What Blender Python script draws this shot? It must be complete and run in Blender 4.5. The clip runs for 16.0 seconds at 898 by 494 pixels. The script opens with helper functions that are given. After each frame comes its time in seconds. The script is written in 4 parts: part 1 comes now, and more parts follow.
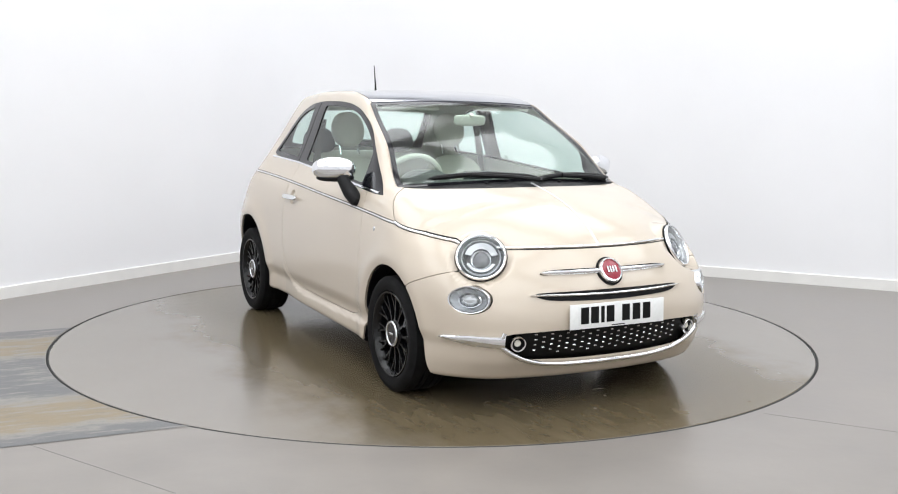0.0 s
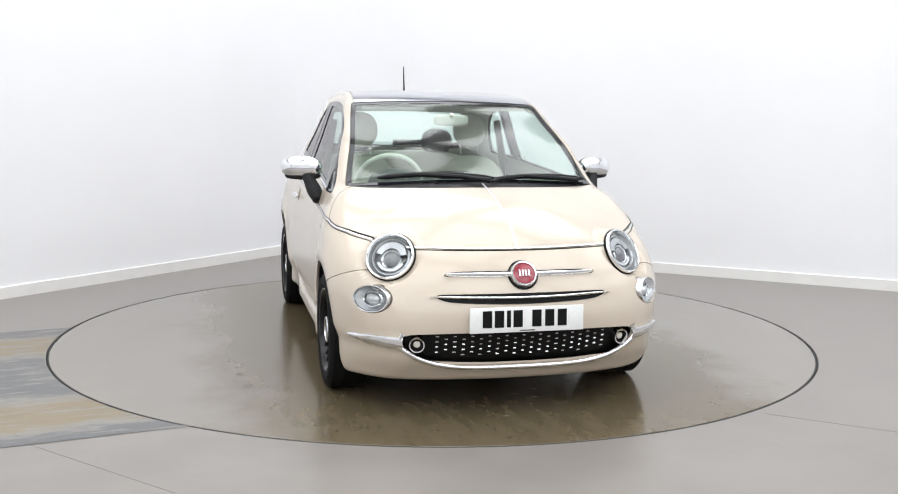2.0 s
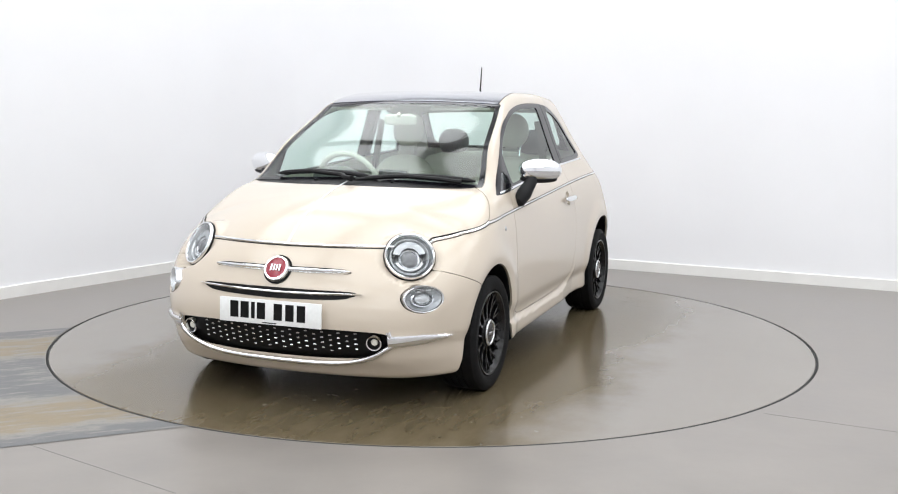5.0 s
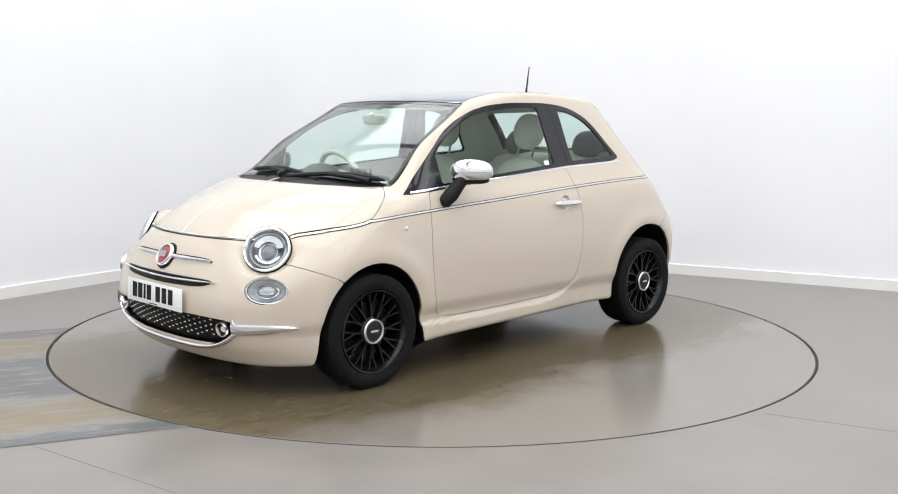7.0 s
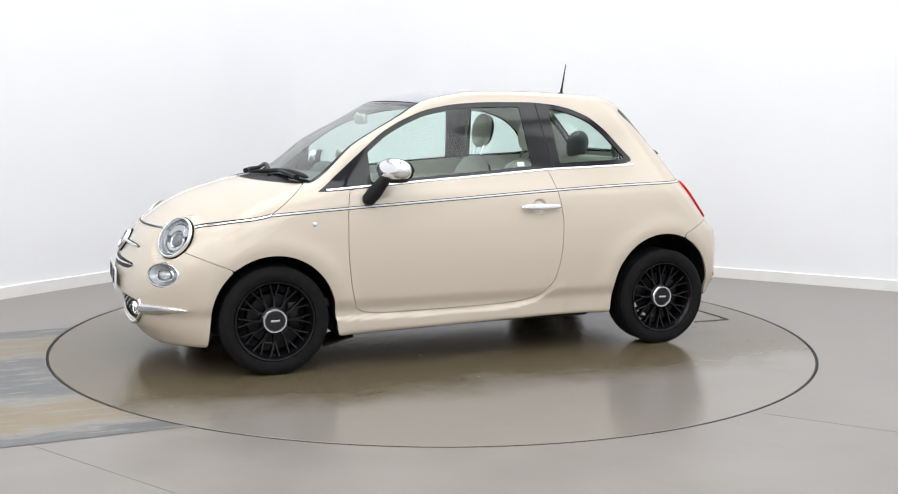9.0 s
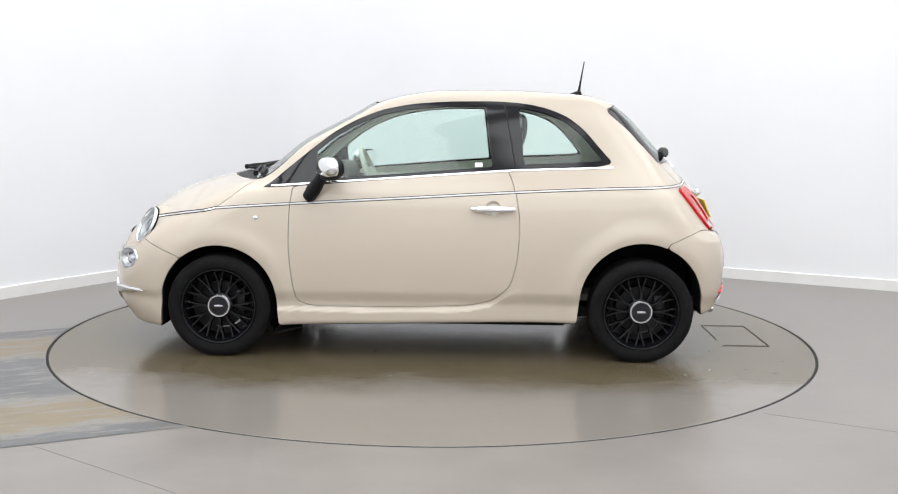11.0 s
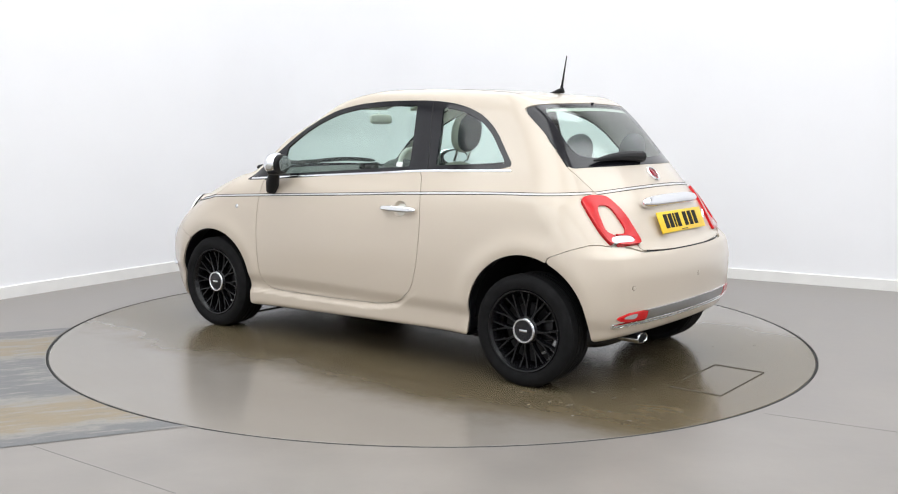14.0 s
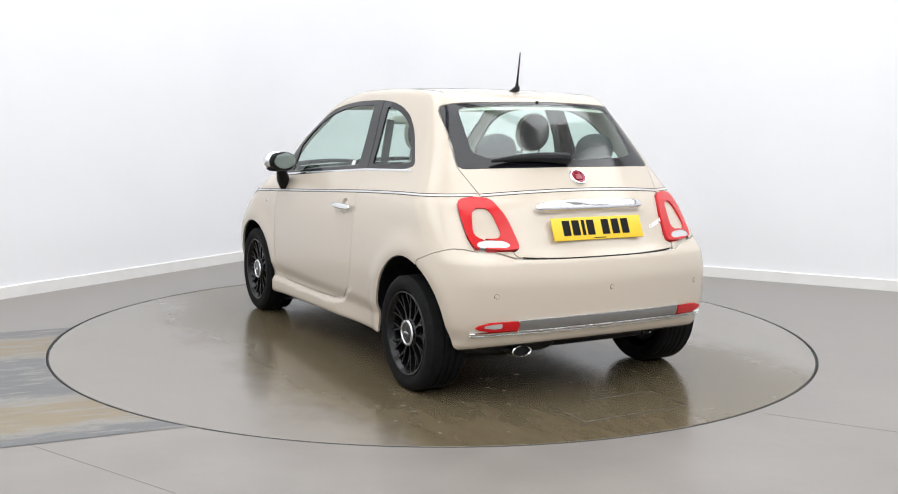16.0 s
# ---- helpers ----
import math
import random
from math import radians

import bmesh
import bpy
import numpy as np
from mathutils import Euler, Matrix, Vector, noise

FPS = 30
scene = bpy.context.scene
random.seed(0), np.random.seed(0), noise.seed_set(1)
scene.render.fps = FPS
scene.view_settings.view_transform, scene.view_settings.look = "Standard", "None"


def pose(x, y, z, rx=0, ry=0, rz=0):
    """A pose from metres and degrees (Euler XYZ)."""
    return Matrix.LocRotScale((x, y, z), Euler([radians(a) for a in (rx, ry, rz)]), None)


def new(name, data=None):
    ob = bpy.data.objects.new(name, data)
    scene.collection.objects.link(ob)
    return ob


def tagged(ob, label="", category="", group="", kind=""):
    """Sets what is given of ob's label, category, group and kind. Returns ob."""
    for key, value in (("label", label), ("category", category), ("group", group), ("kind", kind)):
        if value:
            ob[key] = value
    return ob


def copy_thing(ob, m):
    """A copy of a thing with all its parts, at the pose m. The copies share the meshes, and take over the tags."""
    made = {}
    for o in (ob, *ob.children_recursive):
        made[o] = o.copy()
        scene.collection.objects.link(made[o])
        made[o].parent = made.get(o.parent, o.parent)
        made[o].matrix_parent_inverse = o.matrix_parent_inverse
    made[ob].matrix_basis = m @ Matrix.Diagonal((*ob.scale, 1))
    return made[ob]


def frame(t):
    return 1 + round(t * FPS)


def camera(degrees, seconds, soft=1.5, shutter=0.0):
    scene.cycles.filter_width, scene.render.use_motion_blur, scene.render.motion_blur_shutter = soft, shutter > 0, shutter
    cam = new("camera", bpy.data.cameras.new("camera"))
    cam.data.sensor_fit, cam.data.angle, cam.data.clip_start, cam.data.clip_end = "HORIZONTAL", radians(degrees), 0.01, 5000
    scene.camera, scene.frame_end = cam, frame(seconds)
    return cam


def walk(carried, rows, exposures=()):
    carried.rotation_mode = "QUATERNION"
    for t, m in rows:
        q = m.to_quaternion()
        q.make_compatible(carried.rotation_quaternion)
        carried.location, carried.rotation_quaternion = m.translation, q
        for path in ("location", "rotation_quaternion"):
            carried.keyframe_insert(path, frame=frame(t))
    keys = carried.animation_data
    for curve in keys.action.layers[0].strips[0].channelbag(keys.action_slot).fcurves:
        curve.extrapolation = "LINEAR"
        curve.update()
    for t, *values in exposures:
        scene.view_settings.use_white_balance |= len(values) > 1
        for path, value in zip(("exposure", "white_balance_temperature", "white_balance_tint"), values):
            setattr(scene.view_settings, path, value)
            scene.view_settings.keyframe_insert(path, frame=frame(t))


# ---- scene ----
cam = camera(48.08, 16.0, soft=1.1)
EYE = (0.0, -6.156, 1.311)
PITCH, YAW, ROLL = -7.273, 0.794, 0.615
CAM_POSE = pose(*EYE, 90 + PITCH, 0, -YAW) @ pose(0, 0, 0, 0, 0, ROLL)
walk(cam, [(0, CAM_POSE), (16, CAM_POSE)])

# heading of the car on the turntable, degrees, time by time
HEADING = [(0, -63.20), (0.5, -64.18), (1, -66.84), (1.5, -70.85), (2, -76.80), (2.5, -82.48), (3, -88.62), (3.5, -94.33), (4, -100.54),
           (4.8, -109.74), (5.6, -118.99), (6.3, -127.03), (7, -135.63), (7.5, -141.36), (8, -147.42), (8.5, -153.27), (9,
           -159.27), (9.8, -168.48), (10.6, -177.71), (11.5, -188.08), (12, -194.15), (12.5, -199.99), (13, -206.04), (13.5,
           -211.88), (14, -218.04), (14.5, -223.87), (15, -230.07), (15.5, -235.92), (16, -242.12)]
CAR_OFFSET = (-0.005, -0.027)

# ---------------------------------------------------------------- light
world = bpy.data.worlds.new("world")
scene.world = world
world.use_nodes = True
world.node_tree.nodes["Background"].inputs[0].default_value = (0.9, 0.95, 1, 1)
world.node_tree.nodes["Background"].inputs[1].default_value = 0.05
scene.view_settings.exposure = 0.0
PANEL_POWER = 2.7


# ---------------------------------------------------------------- materials
def mat(name, color, rough=0.5, metal=0.0, coat=0.0, var=0.0, scale=8.0, bump=0.0, bscale=60.0, emit=0.0, spec=0.5, warm=0.0, coat_rough=0.10):
    m = bpy.data.materials.new(name)
    m.use_nodes = True
    nt = m.node_tree
    b = nt.nodes["Principled BSDF"]
    b.inputs["Base Color"].default_value = (*color, 1)
    b.inputs["Roughness"].default_value = rough
    b.inputs["Metallic"].default_value = metal
    b.inputs["Coat Weight"].default_value = coat
    b.inputs["Coat Roughness"].default_value = coat_rough
    b.inputs["Specular IOR Level"].default_value = spec
    if emit:
        b.inputs["Emission Color"].default_value = (*color, 1)
        b.inputs["Emission Strength"].default_value = emit
    if var or bump:
        tc = nt.nodes.new("ShaderNodeTexCoord")
    if var:
        n1 = nt.nodes.new("ShaderNodeTexNoise")
        n1.inputs["Scale"].default_value = scale
        n1.inputs["Detail"].default_value = 6
        nt.links.new(tc.outputs["Object"], n1.inputs["Vector"])
        r = nt.nodes.new("ShaderNodeValToRGB")
        r.color_ramp.elements[0].position, r.color_ramp.elements[1].position = 0.3, 0.7
        lo = [max(0, c * (1 - var)) for c in color]
        hi = [min(1, c * (1 + var)) for c in color]
        lo[2] *= 1 - warm
        r.color_ramp.elements[0].color = (*lo, 1)
        r.color_ramp.elements[1].color = (*hi, 1)
        nt.links.new(n1.outputs["Fac"], r.inputs["Fac"])
        nt.links.new(r.outputs["Color"], b.inputs["Base Color"])
        mr = nt.nodes.new("ShaderNodeMapRange")
        mr.inputs["To Min"].default_value = max(0, rough - 0.06)
        mr.inputs["To Max"].default_value = min(1, rough + 0.06)
        nt.links.new(n1.outputs["Fac"], mr.inputs["Value"])
        nt.links.new(mr.outputs["Result"], b.inputs["Roughness"])
    if bump:
        n2 = nt.nodes.new("ShaderNodeTexNoise")
        n2.inputs["Scale"].default_value = bscale
        n2.inputs["Detail"].default_value = 4
        nt.links.new(tc.outputs["Object"], n2.inputs["Vector"])
        bp = nt.nodes.new("ShaderNodeBump")
        bp.inputs["Strength"].default_value = bump
        bp.inputs["Distance"].default_value = 0.01
        nt.links.new(n2.outputs["Fac"], bp.inputs["Height"])
        nt.links.new(bp.outputs["Normal"], b.inputs["Normal"])
    return m


def glass(name, tint, gloss=0.02, face=0.045):
    m = bpy.data.materials.new(name)
    m.use_nodes = True
    nt = m.node_tree
    for n in list(nt.nodes):
        nt.nodes.remove(n)
    out = nt.nodes.new("ShaderNodeOutputMaterial")
    mix = nt.nodes.new("ShaderNodeMixShader")
    tr = nt.nodes.new("ShaderNodeBsdfTransparent")
    tr.inputs[0].default_value = (*tint, 1)
    gl = nt.nodes.new("ShaderNodeBsdfGlossy")
    gl.inputs["Roughness"].default_value = gloss
    lw = nt.nodes.new("ShaderNodeLayerWeight")
    lw.inputs["Blend"].default_value = 0.5
    pw = nt.nodes.new("ShaderNodeMath")
    pw.operation = "POWER"
    pw.inputs[1].default_value = 4.5
    nt.links.new(lw.outputs["Facing"], pw.inputs[0])
    fr = nt.nodes.new("ShaderNodeMath")
    fr.operation = "MULTIPLY_ADD"
    fr.inputs[1].default_value, fr.inputs[2].default_value = 0.85, face
    nt.links.new(pw.outputs[0], fr.inputs[0])
    nt.links.new(fr.outputs[0], mix.inputs[0])
    nt.links.new(tr.outputs[0], mix.inputs[1])
    nt.links.new(gl.outputs[0], mix.inputs[2])
    nt.links.new(mix.outputs[0], out.inputs[0])
    return m


PAINT = mat("cream_paint", (0.558, 0.484, 0.396), 0.38, 0.0, 1.0, var=0.015, scale=900, spec=0.3, coat_rough=0.14)
BLACK = mat("black_gloss", (0.008, 0.008, 0.011), 0.10, spec=0.45)
PLASTIC = mat("black_plastic", (0.009, 0.009, 0.010), 0.5, bump=0.1, bscale=300, spec=0.22)
RUBBER = mat("tyre_rubber", (0.009, 0.009, 0.0095), 0.75, var=0.25, scale=25, bump=0.15, bscale=120, spec=0.12)
RIM = mat("black_alloy", (0.005, 0.005, 0.006), 0.2, 0.0, 0.1, spec=0.28)
CHROME = mat("chrome", (0.85, 0.86, 0.88), 0.08, 1.0)
SATIN = mat("satin_chrome", (0.7, 0.71, 0.73), 0.22, 1.0)
STEEL = mat("brake_steel", (0.035, 0.035, 0.037), 0.4, 1.0, var=0.1, scale=40)
LINING = mat("pale_lining", (0.70, 0.69, 0.63), 0.7, var=0.05, scale=30)
TRIM = mat("grey_trim", (0.10, 0.10, 0.095), 0.7, var=0.1, scale=30)
PALE = mat("ivory_trim", (0.70, 0.68, 0.61), 0.6, var=0.04, scale=30, bump=0.05)
SEATM = mat("ivory_seat", (0.58, 0.56, 0.49), 0.65, var=0.05, scale=20, bump=0.1, bscale=200)
DARKSEAT = mat("dark_seat", (0.05, 0.055, 0.06), 0.75, var=0.1, scale=20, bump=0.1, bscale=200)
RED = mat("red_lamp", (0.56, 0.008, 0.012), 0.2, coat=0.35, spec=0.3)
BADGE = mat("badge_red", (0.28, 0.012, 0.03), 0.2, coat=0.6)
AMBER = mat("plate_yellow", (0.85, 0.56, 0.02), 0.35, var=0.03, scale=60)
WHITE = mat("plate_white", (0.82, 0.83, 0.82), 0.35, var=0.03, scale=60)
INK = mat("plate_black", (0.008, 0.008, 0.008), 0.45, spec=0.12)
REFLECT = mat("lamp_reflector", (0.66, 0.67, 0.68), 0.25, 0.6)
BOWL = mat("grey_bowl", (0.50, 0.51, 0.52), 0.25, 0.4)
LENSGREY = mat("projector_glass", (0.16, 0.16, 0.17), 0.08, coat=0.5)
SILVER = mat("silver_strip", (0.70, 0.70, 0.71), 0.3, 0.2)
BRUSHED = mat("brushed_strip", (0.42, 0.43, 0.44), 0.3, 1.0, var=0.05, scale=120)
FRIT = mat("black_frit", (0.010, 0.010, 0.013), 0.10, spec=0.45)
GLASS = glass("tinted_glass", (0.83, 0.945, 0.905), 0.02, 0.05)
SCREEN = glass("laminated_glass", (0.83, 0.94, 0.895), 0.10, 0.11)
CLEAR = glass("clear_lens", (0.95, 0.97, 0.98))
ROOFGLASS = mat("roof_glass", (0.22, 0.23, 0.27), 0.12, 0.6, coat=1.0, spec=0.5, coat_rough=0.03)
WALL = mat("white_wall", (0.84, 0.84, 0.86), 0.75, var=0.015, scale=1.2, bump=0.03, bscale=25)
SKIRT = mat("white_skirting", (0.80, 0.79, 0.77), 0.4, var=0.03, scale=5)
CEIL = mat("ceiling_paint", (0.8, 0.8, 0.8), 0.8, var=0.02, scale=2)
FLOOR = mat("floor_paint", (0.222, 0.203, 0.186), 0.32, var=0.09, scale=2.6, bump=0.04, bscale=14)
JOINT = mat("floor_joint", (0.18, 0.172, 0.163), 0.5, var=0.2, scale=9)
SEAMLINE = mat("hairline_seam", (0.085, 0.08, 0.07), 0.6, var=0.3, scale=12)
WET = mat("dried_drips", (0.215, 0.20, 0.175), 0.15, var=0.3, scale=14)
GAP = mat("dark_gap", (0.02, 0.02, 0.02), 0.9)
GLOW = mat("lamp_panel", (0.955, 0.98, 1.0), 0.5, emit=PANEL_POWER)


def node(nt, kind, **inputs):
    n = nt.nodes.new(kind)
    for k, v in inputs.items():
        n.inputs[k.replace("_", " ")].default_value = v
    return n


def math_node(nt, op, a, b=None):
    n = nt.nodes.new("ShaderNodeMath")
    n.operation = op
    for i, v in enumerate((a, b)):
        if v is None:
            continue
        if isinstance(v, (int, float)):
            n.inputs[i].default_value = v
        else:
            nt.links.new(v, n.inputs[i])
    return n.outputs[0]


def stretched_noise(nt, vec, sx, sy, scale, detail=6, rough=0.6):
    mp = nt.nodes.new("ShaderNodeMapping")
    mp.inputs["Scale"].default_value = (sx, sy, 1)
    nt.links.new(vec, mp.inputs["Vector"])
    n = node(nt, "ShaderNodeTexNoise", Scale=scale, Detail=detail, Roughness=rough)
    nt.links.new(mp.outputs[0], n.inputs["Vector"])
    return n.outputs["Fac"]


def mix_color(nt, fac, a, b):
    m = nt.nodes.new("ShaderNodeMix")
    m.data_type = "RGBA"
    nt.links.new(fac, m.inputs[0])
    for i, v in ((6, a), (7, b)):
        if isinstance(v, tuple):
            m.inputs[i].default_value = (*v, 1)
        else:
            nt.links.new(v, m.inputs[i])
    return m.outputs[2]


def step(nt, value, lo, hi):
    n = node(nt, "ShaderNodeMapRange")
    n.interpolation_type = "SMOOTHSTEP"
    n.inputs["From Min"].default_value, n.inputs["From Max"].default_value = lo, hi
    nt.links.new(value, n.inputs["Value"])
    return n.outputs["Result"]


def channel_material():
    m = bpy.data.materials.new("worn_channel")
    m.use_nodes = True
    nt = m.node_tree
    b = nt.nodes["Principled BSDF"]
    tc = nt.nodes.new("ShaderNodeTexCoord")
    vec = tc.outputs["Object"]
    sep = nt.nodes.new("ShaderNodeSeparateXYZ")
    nt.links.new(vec, sep.inputs[0])
    wob = stretched_noise(nt, vec, 0.7, 1.6, 4.5, 10, 0.72)
    y = math_node(nt, "ADD", sep.outputs["Y"], math_node(nt, "MULTIPLY", math_node(nt, "SUBTRACT", wob, 0.5), 0.55))
    ramp = nt.nodes.new("ShaderNodeValToRGB")
    tan, pale, slate = (0.215, 0.168, 0.102), (0.225, 0.212, 0.194), (0.112, 0.113, 0.117)
    stops = [(0.0, slate), (0.10, slate), (0.16, pale), (0.24, tan), (0.56, tan), (0.68, pale), (0.76, slate), (1.50, slate), (1.58, pale), (1.66, tan), (2.02, tan), (2.08, pale), (2.14, slate), (2.31, slate)]
    el = ramp.color_ramp.elements
    while len(el) < len(stops):
        el.new(0.5)
    for e, (p, c) in zip(el, stops):
        e.position, e.color = p / 2.4, (*c, 1)
    nt.links.new(math_node(nt, "DIVIDE", y, 2.4), ramp.inputs["Fac"])
    streak = step(nt, stretched_noise(nt, vec, 0.5, 2.6, 5.0, 10, 0.75), 0.50, 0.60)
    col = mix_color(nt, streak, ramp.outputs["Color"], pale)
    dirt = step(nt, stretched_noise(nt, vec, 0.7, 2.0, 9.0, 8, 0.75), 0.52, 0.66)
    col = mix_color(nt, math_node(nt, "MULTIPLY", dirt, 0.45), col, (0.10, 0.10, 0.10))
    nt.links.new(col, b.inputs["Base Color"])
    b.inputs["Roughness"].default_value = 0.38
    bp = node(nt, "ShaderNodeBump", Strength=0.15, Distance=0.01)
    nt.links.new(wob, bp.inputs["Height"])
    nt.links.new(bp.outputs[0], b.inputs["Normal"])
    return m


def platform_material():
    m = bpy.data.materials.new("turntable_paint")
    m.use_nodes = True
    nt = m.node_tree
    b = nt.nodes["Principled BSDF"]
    tc = nt.nodes.new("ShaderNodeTexCoord")
    vec = tc.outputs["Object"]
    sep = nt.nodes.new("ShaderNodeSeparateXYZ")
    nt.links.new(vec, sep.inputs[0])
    cloud = stretched_noise(nt, vec, 1, 1, 1.3, 6)
    fine = stretched_noise(nt, vec, 0.5, 1.5, 7.0, 8, 0.65)
    ay = math_node(nt, "ABSOLUTE", sep.outputs["Y"])
    wob = math_node(nt, "MULTIPLY", math_node(nt, "SUBTRACT", cloud, 0.5), 0.9)
    track = math_node(nt, "SUBTRACT", 1.0, step(nt, math_node(nt, "ADD", ay, wob), 0.98, 1.52))
    grey = mix_color(nt, cloud, (0.206, 0.187, 0.165), (0.233, 0.214, 0.193))
    # wheel-track stain, its brown deepened to paint in shade under the car
    shaded_brown = mix_color(nt, fine, (0.072, 0.053, 0.026), (0.165, 0.134, 0.086))
    col = mix_color(nt, track, grey, shaded_brown)
    spots = step(nt, stretched_noise(nt, vec, 1.2, 0.8, 16.0, 4, 0.6), 0.69, 0.76)
    col = mix_color(nt, math_node(nt, "MULTIPLY", spots, math_node(nt, "MULTIPLY", track, 0.55)), col, (0.30, 0.29, 0.27))
    dark = step(nt, stretched_noise(nt, vec, 0.7, 1.0, 22.0, 3, 0.6), 0.71, 0.78)
    col = mix_color(nt, math_node(nt, "MULTIPLY", dark, math_node(nt, "MULTIPLY", track, 0.6)), col, (0.06, 0.055, 0.045))
    nt.links.new(col, b.inputs["Base Color"])
    rr = node(nt, "ShaderNodeMapRange")
    rr.inputs["To Min"].default_value, rr.inputs["To Max"].default_value = 0.13, 0.24
    nt.links.new(fine, rr.inputs["Value"])
    nt.links.new(rr.outputs[0], b.inputs["Roughness"])
    bp = node(nt, "ShaderNodeBump", Strength=0.03, Distance=0.01)
    nt.links.new(cloud, bp.inputs["Height"])
    nt.links.new(bp.outputs[0], b.inputs["Normal"])
    return m


CHANNEL = channel_material()
DISC = platform_material()


# ---------------------------------------------------------------- mesh helpers
def mesh_ob(name, verts, faces, material, parent=None, label="", normals=None, smooth=True, kind="", sharp=None):
    me = bpy.data.meshes.new(name)
    me.from_pydata([tuple(v) for v in verts], [], [tuple(f) for f in faces])
    me.materials.append(material)
    me.update()
    if smooth:
        me.polygons.foreach_set("use_smooth", [True] * len(me.polygons))
        if normals is not None:
            me.normals_split_custom_set_from_vertices([tuple(n) for n in normals])
        else:
            me.set_sharp_from_angle(angle=radians(sharp or 35))
    ob = new(name, me)
    if parent is not None:
        ob.parent = parent
    if label or kind:
        tagged(ob, label, kind=kind)
    return ob


def part(name, bm, material, parent, label="", smooth=True, sharp=35):
    me = bpy.data.meshes.new(name)
    bm.normal_update()
    bm.to_mesh(me)
    bm.free()
    me.materials.append(material)
    if smooth:
        me.polygons.foreach_set("use_smooth", [True] * len(me.polygons))
        me.set_sharp_from_angle(angle=radians(sharp))
    ob = new(name, me)
    if parent is not None:
        ob.parent = parent
    if label:
        tagged(ob, label)
    return ob


def box(sx, sy, sz, m=Matrix(), bevel=0.0, seg=2):
    bm = bmesh.new()
    bmesh.ops.create_cube(bm, size=1, matrix=Matrix.Diagonal((sx, sy, sz, 1)))
    if bevel:
        bmesh.ops.bevel(bm, geom=bm.edges[:], offset=bevel, segments=seg, affect="EDGES", profile=0.5)
    bm.transform(m)
    return bm


def ball(rx, ry, rz, m=Matrix(), seg=28, power=2.0):
    """A rounded body; a power over 2 makes it boxier."""
    bm = bmesh.new()
    bmesh.ops.create_uvsphere(bm, u_segments=seg, v_segments=seg // 2, radius=1)
    for v in bm.verts:
        n = sum(abs(c) ** power for c in v.co) ** (1 / power)
        v.co = Vector((v.co.x * rx, v.co.y * ry, v.co.z * rz)) / n
    bm.transform(m)
    return bm


def lathe(profile, m=Matrix(), seg=48, start=0.0, turn=2 * math.pi):
    """Turns (radius, height) points round z."""
    bm = bmesh.new()
    rings = []
    full = abs(turn - 2 * math.pi) < 1e-6
    count = seg if full else seg + 1
    for i in range(count):
        a = start + turn * i / seg
        rings.append([bm.verts.new((r * math.cos(a), r * math.sin(a), h)) for r, h in profile])
    for i in range(seg):
        a, b = rings[i], rings[(i + 1) % count]
        for j in range(len(profile) - 1):
            bm.faces.new((a[j], b[j], b[j + 1], a[j + 1]))
    bmesh.ops.remove_doubles(bm, verts=bm.verts[:], dist=1e-5)
    bmesh.ops.recalc_face_normals(bm, faces=bm.faces[:])
    bm.transform(m)
    return bm


def tube(points, radius, seg=10, closed=False):
    """A round bar through points; radius may be a list."""
    pts = [Vector(p) for p in points]
    n = len(pts)
    rad = radius if isinstance(radius, (list, tuple)) else [radius] * n
    bm = bmesh.new()
    rings = []
    up = Vector((0, 0, 1))
    for i, p in enumerate(pts):
        d = pts[(i + 1) % n if closed else min(i + 1, n - 1)] - pts[(i - 1) % n if closed else max(i - 1, 0)]
        d.normalize()
        s = d.cross(up if abs(d.dot(up)) < 0.95 else Vector((1, 0, 0))).normalized()
        q = d.cross(s)
        rings.append([bm.verts.new(p + rad[i] * (s * math.cos(2 * math.pi * k / seg) + q * math.sin(2 * math.pi * k / seg))) for k in range(seg)])
    for i in range(n if closed else n - 1):
        a, b = rings[i], rings[(i + 1) % n]
        for k in range(seg):
            bm.faces.new((a[k], a[(k + 1) % seg], b[(k + 1) % seg], b[k]))
    if not closed:
        bm.faces.new(rings[0][::-1]), bm.faces.new(rings[-1])
    bmesh.ops.recalc_face_normals(bm, faces=bm.faces[:])
    return bm


def facing(place, axis, up=(0, 0, 1)):
    """A pose at place whose z points along axis."""
    z = Vector(axis).normalized()
    x = Vector(up).cross(z).normalized()
    y = z.cross(x)
    return Matrix(((x.x, y.x, z.x, place[0]), (x.y, y.y, z.y, place[1]), (x.z, y.z, z.z, place[2]), (0, 0, 0, 1)))


MIRROR_Y = Matrix.Diagonal((1, -1, 1, 1))


def both(name, build, material, parent, label="", **kw):
    """The same piece on the left flank and, mirrored, on the right one."""
    out = []
    for side in (0, 1):
        bm = build()
        if side:
            bm.transform(MIRROR_Y)
            bmesh.ops.reverse_faces(bm, faces=bm.faces[:])
        out.append(part(name, bm, material, parent, label, **kw))
    return out


# ---------------------------------------------------------------- room
CORNER, LDIR, RDIR = Vector((-1.062, 4.081)), Vector((-0.5440, -0.8391)), Vector((0.8851, -0.4654))
ROOM_H = 4.2
TABLE_R, TABLE_Y = 2.243, 0.0
P0, P1 = CORNER, CORNER + LDIR * 14.5
P3, P2 = CORNER + RDIR * 11.5, CORNER + LDIR * 14.5 + RDIR * 11.5


